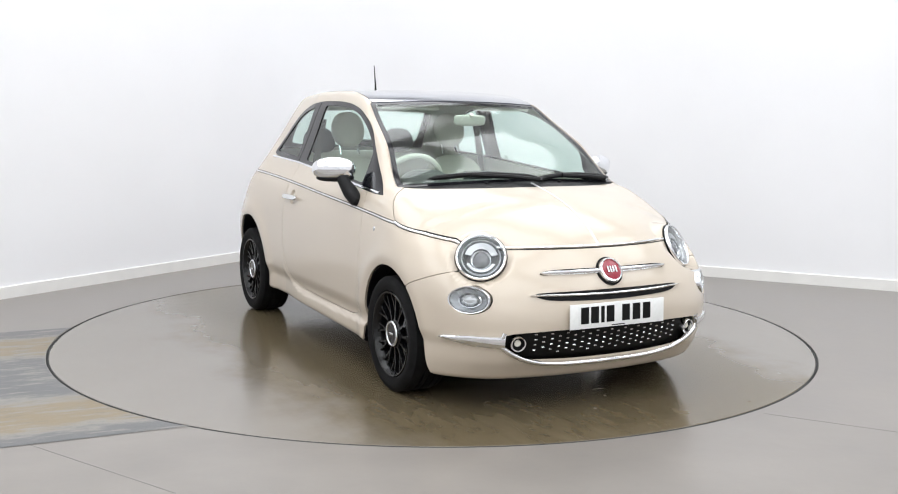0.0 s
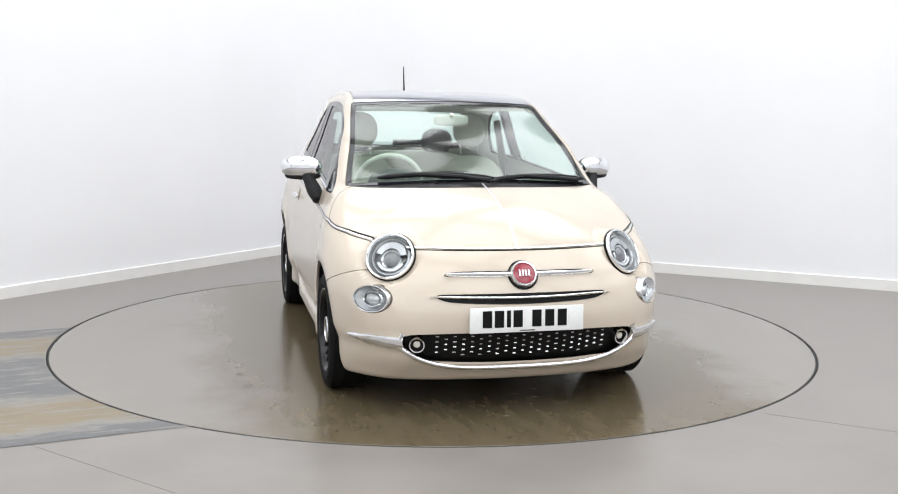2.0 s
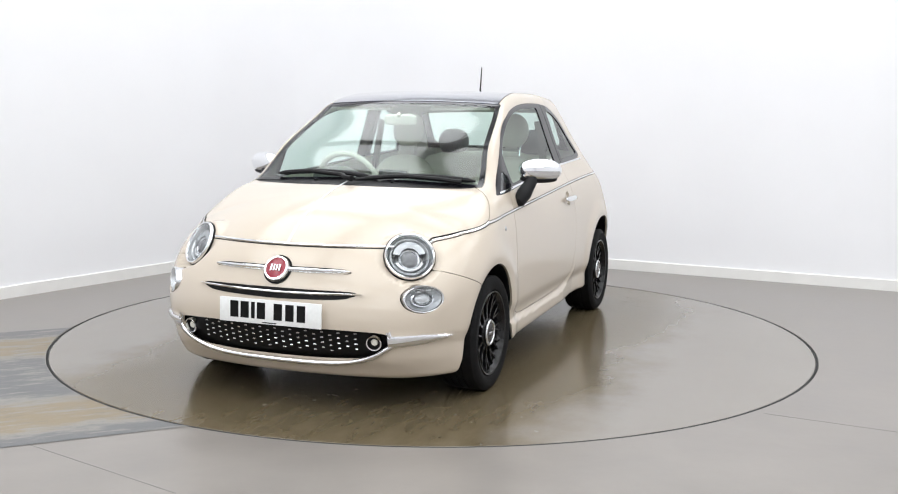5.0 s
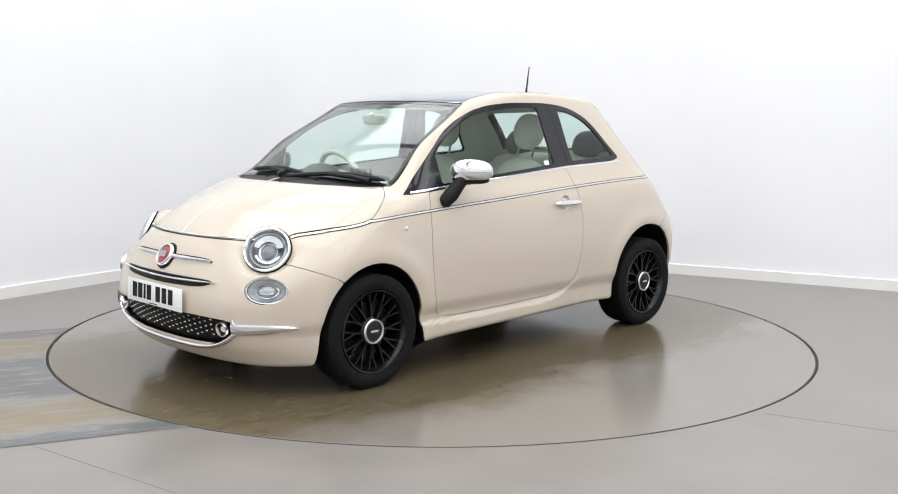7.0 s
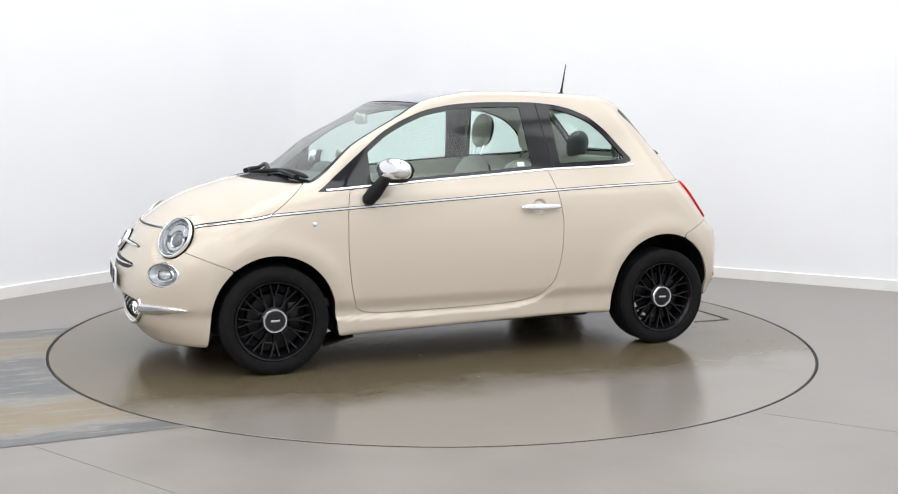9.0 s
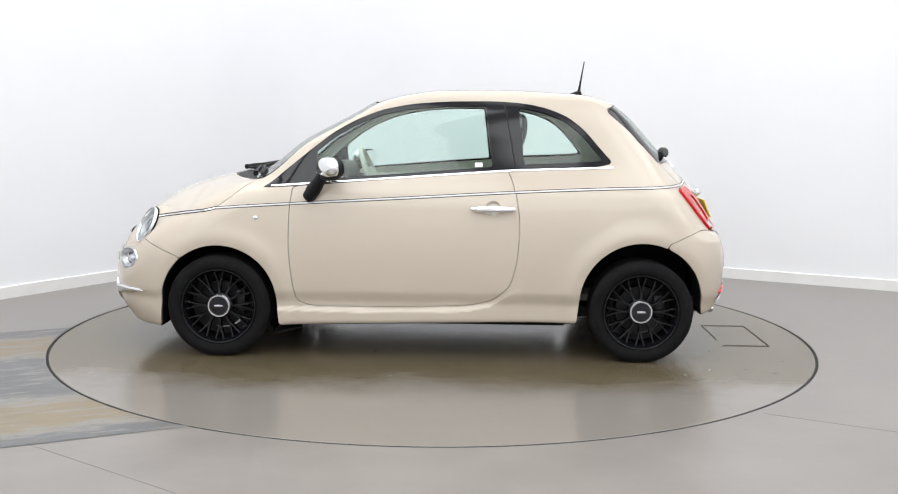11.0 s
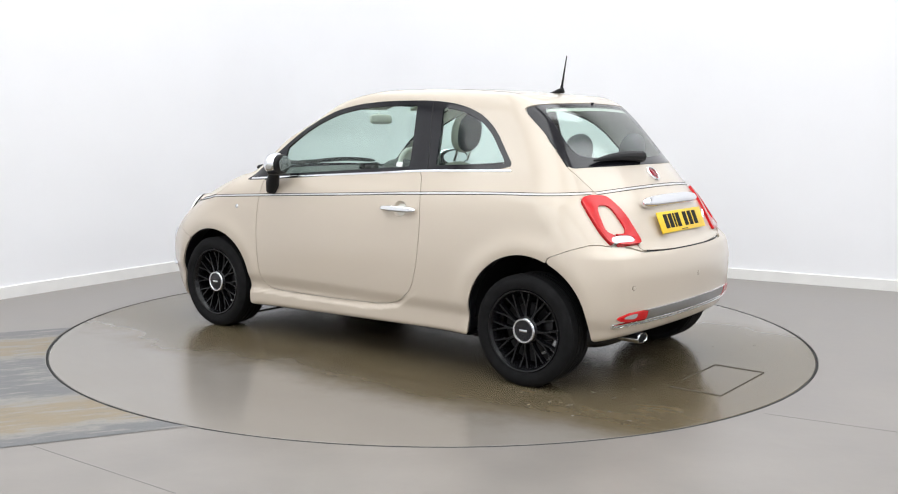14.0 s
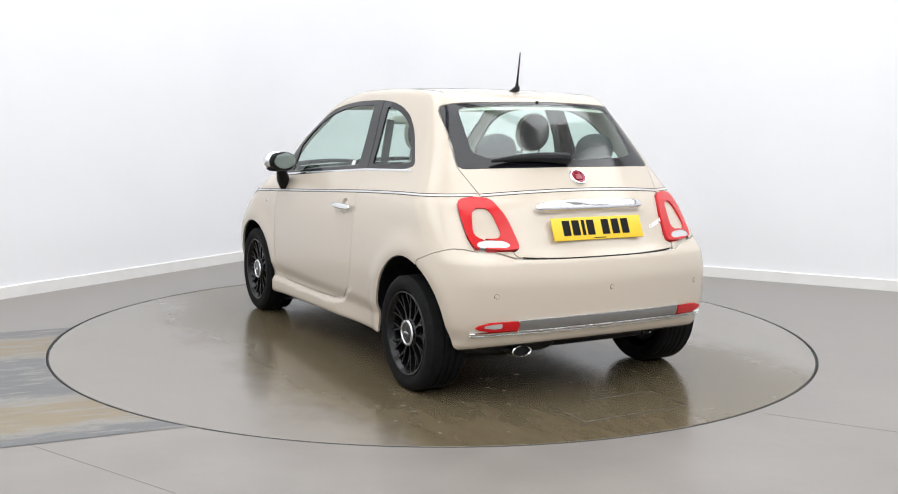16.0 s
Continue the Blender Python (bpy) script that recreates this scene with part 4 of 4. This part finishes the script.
def build_rear(car, tail):
    ts = (X + Y) / math.sqrt(2)
    mid = inside(ts, Z, rounded([(-0.580, 0.895), (-0.657, 0.895), (-0.742, 0.763), (-0.614, 0.763)]))
    low = inside(ts, Z, rounded([(-0.640, 0.754), (-0.748, 0.755), (-0.785, 0.724), (-0.630, 0.724)]))
    mid, low = (np.where((X < -1.2) & (Y > 0.2), f, -0.5) for f in (mid, low))
    skin_part("tail_light", lower(tail - 0.003, -mid, -low), RED, car, "red ring-shaped tail light", "pair", lift=0.014, thick=0.03)
    skin_part("tail_light_centre", mid + 0.002, PAINT, car, "cream insert in the tail light", "pair", lift=0.004, thick=0.01)
    skin_part("reversing_lamp", low + 0.001, REFLECT, car, "clear reversing lamp", "pair", lift=0.012, thick=0.01)
    # chrome handle bar over the plate
    bm = ball(0.31, 0.032, 0.034, power=3.2)
    p, n = on_skin(y=0.0, z=0.903, way=-1.0)
    part("tailgate_handle", bm, CHROME, car, "wide chrome tailgate handle").matrix_basis = facing(p - n * 0.004, Vector(n))
    plate(car, facing(Vector((-1.597, 0, 0.803)), Vector((-1, 0, 0.42))), AMBER, "yellow number plate with dark characters as plain bars")
    p, n = on_skin(y=0.0, z=1.03, way=-1.0)
    badge = part("badge", lathe([(0.047, -0.008), (0.047, 0.01), (0.043, 0.015), (0.038, 0.015), (0.036, 0.011)], facing(p, n), 32), CHROME, car, "small round chrome badge with a dark red centre")
    part("badge_centre", lathe([(0.037, 0.011), (0.0001, 0.013)], facing(p, n), 32), BADGE, badge)
    part("badge_shield", box(0.044, 0.04, 0.004, facing(p + n * 0.013, n), 0.006), BADGE, badge, "dark red shield")
    # script on the tailgate as a thin bright squiggle
    pts = []
    for i in range(40):
        y = -0.345 - 0.115 * i / 39
        p, n = on_skin(y=y, z=0.786 + 0.036 * i / 39 + 0.010 * math.sin(i * 1.35), way=-1.0)
        pts.append(p + n * 0.002)
    part("script_badge", tube(pts, 0.0022, 5), CHROME, car, "small chrome script on the tailgate")
    # bumper: chrome bar with red lamps at its ends
    bz = 0.388 - 0.012 * np.clip(Y / 0.65, 0, 1) ** 2
    bar = np.where(X < -1.2, lower(0.022 - np.abs(Z - bz), 0.462 - Y), -1)
    skin_part("bumper_bar", bar, BRUSHED, car, "brushed chrome strip across the rear bumper", lift=0.008, thick=0.014)
    y = np.linspace(-0.675, 0.675, 60)
    for dz in (-0.028, -0.042):
        ribbon("bumper_lip", car, CHROME, "thin chrome lip on the rear bumper", 0.008, 0.010, *skin_many(None, y, 0.388 - 0.012 * (np.abs(y) / 0.65) ** 2 + dz, -1.0))
    ribbon("bumper_lip", car, CHROME, "thin chrome lip on the rear bumper", 0.005, 0.009, *skin_many(None, y[8:-8], 0.412 - 0.012 * (np.abs(y[8:-8]) / 0.65) ** 2, -1.0))
    fog = np.where(X < -1.2, lower(0.021 - np.abs(Z - bz) - 0.25 * np.clip(Y - 0.60, 0, 1), Y - 0.466, 0.66 - Y), -1)
    skin_part("rear_fog_lamp", fog, RED, car, "red lamp at the end of the bumper strip", "pair", lift=0.010, thick=0.014)
    inset = np.where(X < -1.2, lower(0.011 - np.abs(Z - bz - 0.004) - 0.15 * np.clip(Y - 0.58, 0, 1), Y - 0.545, 0.628 - Y), -1)
    clear = skin_part("bumper_reflector", inset, REFLECT, car, "clear reversing lamp in the red bumper lamp", "pair", lift=0.0125, thick=0.006)
    bpy.data.objects.remove(clear[1])
    for y, z in ((-0.59, 0.517), (-0.02, 0.532), (0.575, 0.518)):
        p, n = on_skin(y=y, z=z, way=-1.0)
        part("parking_sensor", lathe([(0.0105, -0.004), (0.0105, 0.001), (0.009, 0.002), (0.0001, 0.002)], facing(p, n), 20), PAINT, car, "small round parking sensor")
        part("sensor_ring", lathe([(0.0105, 0.0004), (0.0115, 0.0009), (0.0122, 0.0)], facing(p, n), 20), INK, car)
    y = np.linspace(-0.43, 0.43, 40)
    ribbon("tailgate_gap", car, INK, "dark gap under the tailgate", 0.007, 0.0012, *skin_many(None, y, 0.676 + 0.010 * (np.abs(y) / 0.43) ** 6, -1.0))
    # exhaust
    m = pose(-1.605, 0.42, 0.248, 0, -90, 0)
    part("exhaust_tip", lathe([(0.034, -0.16), (0.036, 0.0), (0.033, 0.003), (0.030, 0.0), (0.029, -0.12)], m @ Matrix.Diagonal((0.75, 1.5, 1, 1)), 28), CHROME, car, "oval chrome exhaust tip")
    part("exhaust_bore", lathe([(0.0001, -0.03), (0.0295, -0.03)], m @ Matrix.Diagonal((0.75, 1.5, 1, 1)), 28), INK, car)
    part("silencer", ball(0.13, 0.28, 0.075, pose(-1.36, 0.38, 0.265), power=3.5), STEEL, car, "steel silencer")
    # rear wiper
    a, na = on_skin(y=-0.02, z=1.092, way=-1.0)
    pts = []
    for i in range(9):
        y = 0.02 + 0.40 * i / 8
        p, n = on_skin(y=y, z=1.108 + 0.012 * math.sin(i / 8 * 3.1) - 0.012 * i / 8, way=-1.0)
        pts.append(p + n * 0.022)
    part("rear_wiper", tube(pts, [0.03, 0.028, 0.026, 0.024, 0.022, 0.019, 0.016, 0.012, 0.006], 10), PLASTIC, car, "black rear wiper")
    p, n = on_skin(x=-1.05, y=0.0)
    part("washer_jet", box(0.02, 0.012, 0.01, pose(*p), 0.003), PLASTIC, car)


def wheel_parts(car, x, y, side):
    """One wheel; local z is the axle pointing outwards."""
    wheel = part("wheel", lathe([(0.190, -0.17), (0.203, -0.165), (0.203, -0.15), (0.188, -0.13), (0.182, -0.04), (0.190, -0.012), (0.205, -0.006), (0.209, 0.0), (0.205, 0.006), (0.197, 0.004), (0.190, -0.008), (0.178, -0.03), (0.176, -0.16)], seg=64), RIM, car, "black alloy wheel with many spokes")
    tread = [(0.205, -0.008), (0.212, 0.004), (0.235, 0.013), (0.256, 0.012), (0.270, 0.004), (0.280, -0.008), (WHEEL_R - 0.002, -0.025)]
    for k in range(4):
        z0 = -0.035 - 0.032 * k
        tread += [(WHEEL_R, z0), (WHEEL_R, z0 - 0.024), (WHEEL_R - 0.007, z0 - 0.0255), (WHEEL_R - 0.007, z0 - 0.0305)]
    tread += [(WHEEL_R - 0.002, -0.168), (0.275, -0.182), (0.25, -0.192), (0.205, -0.17)]
    part("tyre", lathe(tread, seg=72), RUBBER, wheel, "black low-profile tyre")
    part("brake_disc", lathe([(0.0001, -0.075), (0.06, -0.075), (0.062, -0.085), (0.128, -0.085), (0.128, -0.105), (0.0001, -0.105)], seg=40), STEEL, wheel, "steel brake disc")
    part("brake_caliper", box(0.06, 0.13, 0.06, pose(0.105 * (1 if side > 0 else -1), 0.02, -0.09), 0.012), STEEL, wheel)
    part("backing", lathe([(0.14, -0.12), (0.176, -0.12), (0.176, -0.125), (0.14, -0.125)], seg=32), GAP, wheel)
    mesh = None
    for k in range(12):
        if mesh is None:
            bm = bmesh.new()

            def prong(pts, w):
                rings = []
                for (px, py, pz), ww in zip(pts, w):
                    rings.append([bm.verts.new((px, py + sy * ww, pz + sz)) for sy, sz in ((-1, -0.03), (-0.75, 0.0), (0.75, 0.0), (1, -0.03))])
                for a, b in zip(rings, rings[1:]):
                    for q in range(4):
                        bm.faces.new((a[q], a[(q + 1) % 4], b[(q + 1) % 4], b[q]))
                bm.faces.new(rings[0]), bm.faces.new(rings[-1])

            prong([(0.045, 0, -0.016), (0.075, 0, -0.022), (0.118, 0, -0.024)], [0.0095, 0.0075, 0.0070])
            prong([(0.108, 0.001, -0.0235), (0.145, 0.011, -0.021), (0.194, 0.025, -0.012)], [0.0068, 0.0056, 0.0060])
            prong([(0.108, -0.001, -0.0238), (0.145, -0.011, -0.0212), (0.194, -0.025, -0.012)], [0.0068, 0.0056, 0.0060])
            bmesh.ops.recalc_face_normals(bm, faces=bm.faces[:])
            ob = part("spoke", bm, RIM, wheel, sharp=40)
            mesh = ob.data
        else:
            ob = new("spoke", mesh)
            ob.parent = wheel
        ob.matrix_basis = pose(0, 0, 0, 0, 0, 30 * k)
    part("hub", lathe([(0.072, -0.06), (0.070, -0.022), (0.062, -0.014), (0.0001, -0.012)], seg=32), RIM, wheel)
    cap = part("centre_cap", lathe([(0.064, -0.016), (0.064, -0.006), (0.060, -0.001), (0.053, -0.001), (0.051, -0.005)], seg=40), SATIN, wheel, "chrome-ringed centre cap")
    part("cap_disc", lathe([(0.0515, -0.005), (0.0001, -0.002)], seg=32), BLACK, wheel, "dark centre disc")
    part("cap_mark", box(0.046, 0.012, 0.003, pose(0, 0, -0.001), 0.001), SATIN, wheel)
    wheel.matrix_basis = facing((x, y, WHEEL_R), (0, side, 0))
    return wheel


def build_wheels(car, arch):
    for x, r in ((1.158, 0.336), (-1.145, 0.352)):
        for side in (1, -1):
            wheel_parts(car, x, 0.792 * side, side)
            # wheel housing
            pr = [(r - 0.004, 0.0), (r - 0.006, -0.02), (r - 0.03, -0.30), (0.0001, -0.30)]
            bm = lathe(pr, facing((x, 0.715 * side, 0.30 if x > 0 else 0.32), (0, side, 0)), 40)
            bmesh.ops.bisect_plane(bm, geom=bm.verts[:] + bm.edges[:] + bm.faces[:], plane_co=(0, 0, 0.2 if x > 0 else 0.295), plane_no=(0, 0, -1), clear_outer=True)
            part("wheel_housing", bm, RUBBER, car, "black wheel housing")
    for sgn in (1, -1):
        part("air_deflector", box(0.17, 0.22, 0.012, pose(0.80, 0.58 * sgn, 0.13, 0, 14, 0), 0.004), PLASTIC, car, "small black air deflector behind the wheel")
    part("floor_pan", box(1.55, 1.22, 0.06, pose(0.02, 0, 0.190), 0.02), PLASTIC, car, "black floor pan")
    part("engine_tray", box(0.86, 0.92, 0.06, pose(1.23, 0, 0.180), 0.02), PLASTIC, car, "black engine tray")
    part("rear_axle", box(0.62, 0.98, 0.08, pose(-1.06, 0, 0.225), 0.03), PLASTIC, car, "black rear axle beam")


def build_fittings(car):
    # door handles
    for sgn in (1, -1):
        p, n = on_skin(x=-0.336, z=0.826)
        p, n = Vector((p.x, p.y * sgn, p.z)), Vector((n.x, n.y * sgn, n.z))
        h = part("door_handle", ball(0.122, 0.0165, 0.013, power=3.0), CHROME, car, "chrome door handle")
        h.matrix_basis = facing(p + n * 0.022, n)
        part("handle_recess", lathe([(0.0445, 0.0005), (0.041, -0.004), (0.034, -0.014), (0.02, -0.021), (0.0001, -0.023)], facing(p, n) @ pose(0, 0.004, 0.0), 32), PAINT, car, "shallow recess behind the handle")
        p, n = on_skin(x=0.948, z=0.768)
        p, n = Vector((p.x, p.y * sgn, p.z)), Vector((n.x, n.y * sgn, n.z))
        part("side_repeater", lathe([(0.012, -0.004), (0.012, 0.002), (0.008, 0.004), (0.0001, 0.005)], facing(p, n), 20), REFLECT, car, "small clear side repeater")
        # door mirror
        arm = tube([(0.668, 0.735 * sgn, 0.868), (0.660, 0.765 * sgn, 0.885), (0.632, 0.785 * sgn, 0.925), (0.596, 0.805 * sgn, 0.975), (0.565, 0.82 * sgn, 1.02)], [0.018, 0.036, 0.040, 0.032, 0.030], 14)
        mir = part("door_mirror", arm, PLASTIC, car, "chrome door mirror on a black foot")
        turn = pose(0.545, 0.843 * sgn, 1.044, 0, 0, 26 * sgn)
        part("mirror_cap", ball(0.052, 0.116, 0.061, turn, power=2.3), CHROME, mir, "chrome mirror cap")
        part("mirror_rim", ball(0.024, 0.106, 0.055, turn @ pose(-0.034, 0, -0.003), power=2.6), PLASTIC, mir, "black mirror rim")
        part("mirror_base", ball(0.046, 0.100, 0.022, turn @ pose(-0.006, -0.006 * sgn, -0.046), power=2.5), PLASTIC, mir, "black lower shell")
        part("mirror_glass", lathe([(0.0001, 0.0), (1, 0.0)], turn @ pose(-0.0588, 0, -0.002, 0, -90, 0) @ Matrix.Diagonal((0.047, 0.092, 1, 1)), 32), CHROME, mir, "mirror glass")
    p, n = on_skin(x=-0.255, z=1.062)
    part("window_sticker", box(0.042, 0.026, 0.0012, facing(p + n * 0.001, n)), WHITE, car, "small white sticker on the door glass", smooth=False)
    # aerial
    p, n = on_skin(x=-0.838, y=0.0)
    foot = part("aerial", tube([(p.x + 0.058, 0, p.z + 0.002), (p.x + 0.03, 0, p.z + 0.006), (p.x, 0, p.z + 0.013), (p.x - 0.022, 0, p.z + 0.018), (p.x - 0.03, 0, p.z + 0.004)], [0.004, 0.009, 0.014, 0.016, 0.008], 12), PLASTIC, car, "thin black roof aerial")
    part("rod", tube([(p.x - 0.015, 0, p.z + 0.015), (p.x - 0.022, 0, p.z + 0.06), (p.x - 0.045, 0, p.z + 0.205)], [0.011, 0.006, 0.003], 8), PLASTIC, foot)
    # windscreen wipers
    for y0, y1, z0, z1 in ((0.10, -0.50, 0.985, 1.0), (0.62, 0.05, 0.975, 0.995)):
        pts, arm = [], []
        for i in range(13):
            t = i / 12
            y = y0 + (y1 - y0) * t
            p, n = on_skin(y=y, z=z0 + 0.012 + 0.02 * math.sin(t * 3.1))
            pts.append(p + n * 0.013)
            if 2 <= i:
                p, n = on_skin(y=y0 + (y1 - y0) * (t * 0.62 + 0.0), z=z0 - 0.004 + 0.03 * t)
                arm.append(p + n * (0.024 - 0.01 * abs(t - 0.5)))
        w = part("wiper", tube(pts, [0.005] + [0.013] * 11 + [0.005], 8), PLASTIC, car, "black windscreen wiper")
        part("wiper_arm", tube(arm, [0.016] + [0.012] * (len(arm) - 1), 8), PLASTIC, w)
    # washer jets
    for y in (0.22, -0.22):
        p, n = on_skin(x=1.02, y=y)
        part("washer_jet", box(0.025, 0.014, 0.012, pose(p.x + 0.045, p.y, p.z - 0.012), 0.004), PLASTIC, car)


def build_cabin(car):
    # floor, tub and dashboard
    part("cabin_floor", box(2.3, 1.25, 0.04, pose(-0.25, 0, 0.33), 0.01), TRIM, car, "dark cabin floor")
    for sgn in (1, -1):
        part("door_lining", box(1.35, 0.04, 0.52, pose(0.1, 0.69 * sgn, 0.68, -4 * sgn, 0, 0), 0.015), PALE, car, "ivory door lining")
        part("rear_lining", box(0.62, 0.05, 0.28, pose(-0.88, 0.60 * sgn, 0.83), 0.02), PALE, car, "pale rear side lining")
    part("dashboard", ball(0.30, 0.64, 0.13, pose(0.86, 0, 0.86), power=3.5), TRIM, car, "dark grey dashboard top")
    part("dash_panel", ball(0.10, 0.60, 0.09, pose(0.60, 0, 0.83), power=4), PAINT, car, "cream dashboard panel")
    part("instrument_hood", ball(0.09, 0.15, 0.10, pose(0.60, -0.34, 0.94), power=2.4), TRIM, car, "dark instrument hood")
    part("screen", box(0.02, 0.18, 0.11, pose(0.58, 0.0, 0.97, 0, -12, 0), 0.01), BLACK, car, "dark dashboard screen")
    # steering wheel on the right
    c = Vector((0.43, -0.345, 0.935))
    m = facing(c, (-0.92, 0, 0.40))
    ringp = [m @ Vector((0.185 * math.cos(a), 0.185 * math.sin(a), 0)) for a in (2 * math.pi * i / 36 for i in range(36))]
    sw = part("steering_wheel", tube(ringp, 0.0165, 10, True), PALE, car, "ivory leather steering wheel")
    part("wheel_boss", ball(0.075, 0.065, 0.035, m, power=2.4), PALE, sw, "ivory wheel centre")
    for a in (0, 180, 270):
        part("wheel_spoke", box(0.13, 0.03, 0.015, m @ pose(0, 0, 0, 0, 0, a) @ pose(0.115, 0, 0), 0.006), PALE, sw)
    part("steering_column", tube([c + Vector((0.02, 0, 0)), c + Vector((0.25, 0, -0.10))], 0.04, 12), TRIM, sw)
    # seats
    def seat(y, x=-0.18):
        s = part("front_seat", ball(0.27, 0.25, 0.10, pose(x + 0.12, y, 0.54, 0, -6, 0), power=3.2), SEATM, car, "ivory front seat with a round head restraint")
        part("backrest", ball(0.085, 0.235, 0.31, pose(x - 0.17, y, 0.77, 0, -14, 0), power=2.7), SEATM, s, "ivory seat back")
        part("back_shell", ball(0.07, 0.225, 0.29, pose(x - 0.205, y, 0.765, 0, -14, 0), power=2.7), DARKSEAT, s, "dark seat back shell")
        part("head_restraint", ball(0.052, 0.108, 0.112, pose(x - 0.285, y, 1.235, 0, -10, 0), power=2.3), SEATM, s, "round ivory head restraint")
        part("restraint_back", ball(0.045, 0.102, 0.106, pose(x - 0.302, y, 1.235, 0, -10, 0), power=2.3), DARKSEAT, s, "dark rear of the head restraint")
        for dy in (-0.06, 0.06):
            part("restraint_post", tube([(x - 0.25, y + dy, 1.08), (x - 0.285, y + dy, 1.17)], 0.007, 8), CHROME, s)
        part("seat_base", box(0.42, 0.40, 0.14, pose(x + 0.1, y, 0.41), 0.03), TRIM, s)

    seat(-0.36), seat(0.36)
    bench = part("rear_seat", ball(0.25, 0.40, 0.11, pose(-0.80, 0, 0.56), power=3.5), SEATM, car, "ivory rear bench seat")
    part("backrest", ball(0.07, 0.56, 0.20, pose(-1.10, 0, 0.885, 0, -16, 0), power=3.8), SEATM, bench, "ivory rear seat back")
    for y in (0.30, -0.30):
        part("head_restraint", ball(0.05, 0.115, 0.095, pose(-1.145, y, 1.145, 0, -10, 0), power=2.3), DARKSEAT, bench, "round dark head restraint")
        part("restraint_post", tube([(-1.12, y, 1.04), (-1.14, y, 1.12)], 0.008, 8), CHROME, bench)
    part("parcel_shelf", box(0.20, 0.86, 0.02, pose(-1.21, 0, 0.985), 0.006), TRIM, car, "dark parcel shelf")
    # mirror, sun visors, head lining, belts
    part("rear_view_mirror", ball(0.016, 0.098, 0.030, pose(0.475, -0.0, 1.302, 0, 12, 0), power=5), PALE, car, "interior rear view mirror")
    part("mirror_stalk", tube([(0.48, 0, 1.315), (0.50, 0, 1.335)], 0.012, 8), PALE, car)
    for y in (-0.30, 0.30):
        part("sun_visor", box(0.14, 0.36, 0.018, pose(0.27, y, 1.385, 0, 18, 0), 0.008), PALE, car, "pale sun visor")
    for sgn in (1, -1):
        part("seat_belt", box(0.004, 0.045, 0.55, pose(-0.43, 0.585 * sgn, 1.03, 10 * sgn, 0, 0)), TRIM, car, "grey seat belt")


build_room()
build_floor_marks()
build_floor_joints()
table = build_turntable()
car = build_car()


def motions():
    walk(table, [(t, pose(0, TABLE_Y, 0, 0, 0, a)) for t, a in HEADING])
    walk(car, [(t, pose(0, 0, 0.0, 0, 0, a) @ pose(CAR_OFFSET[0], CAR_OFFSET[1], 0)) for t, a in HEADING])


motions()
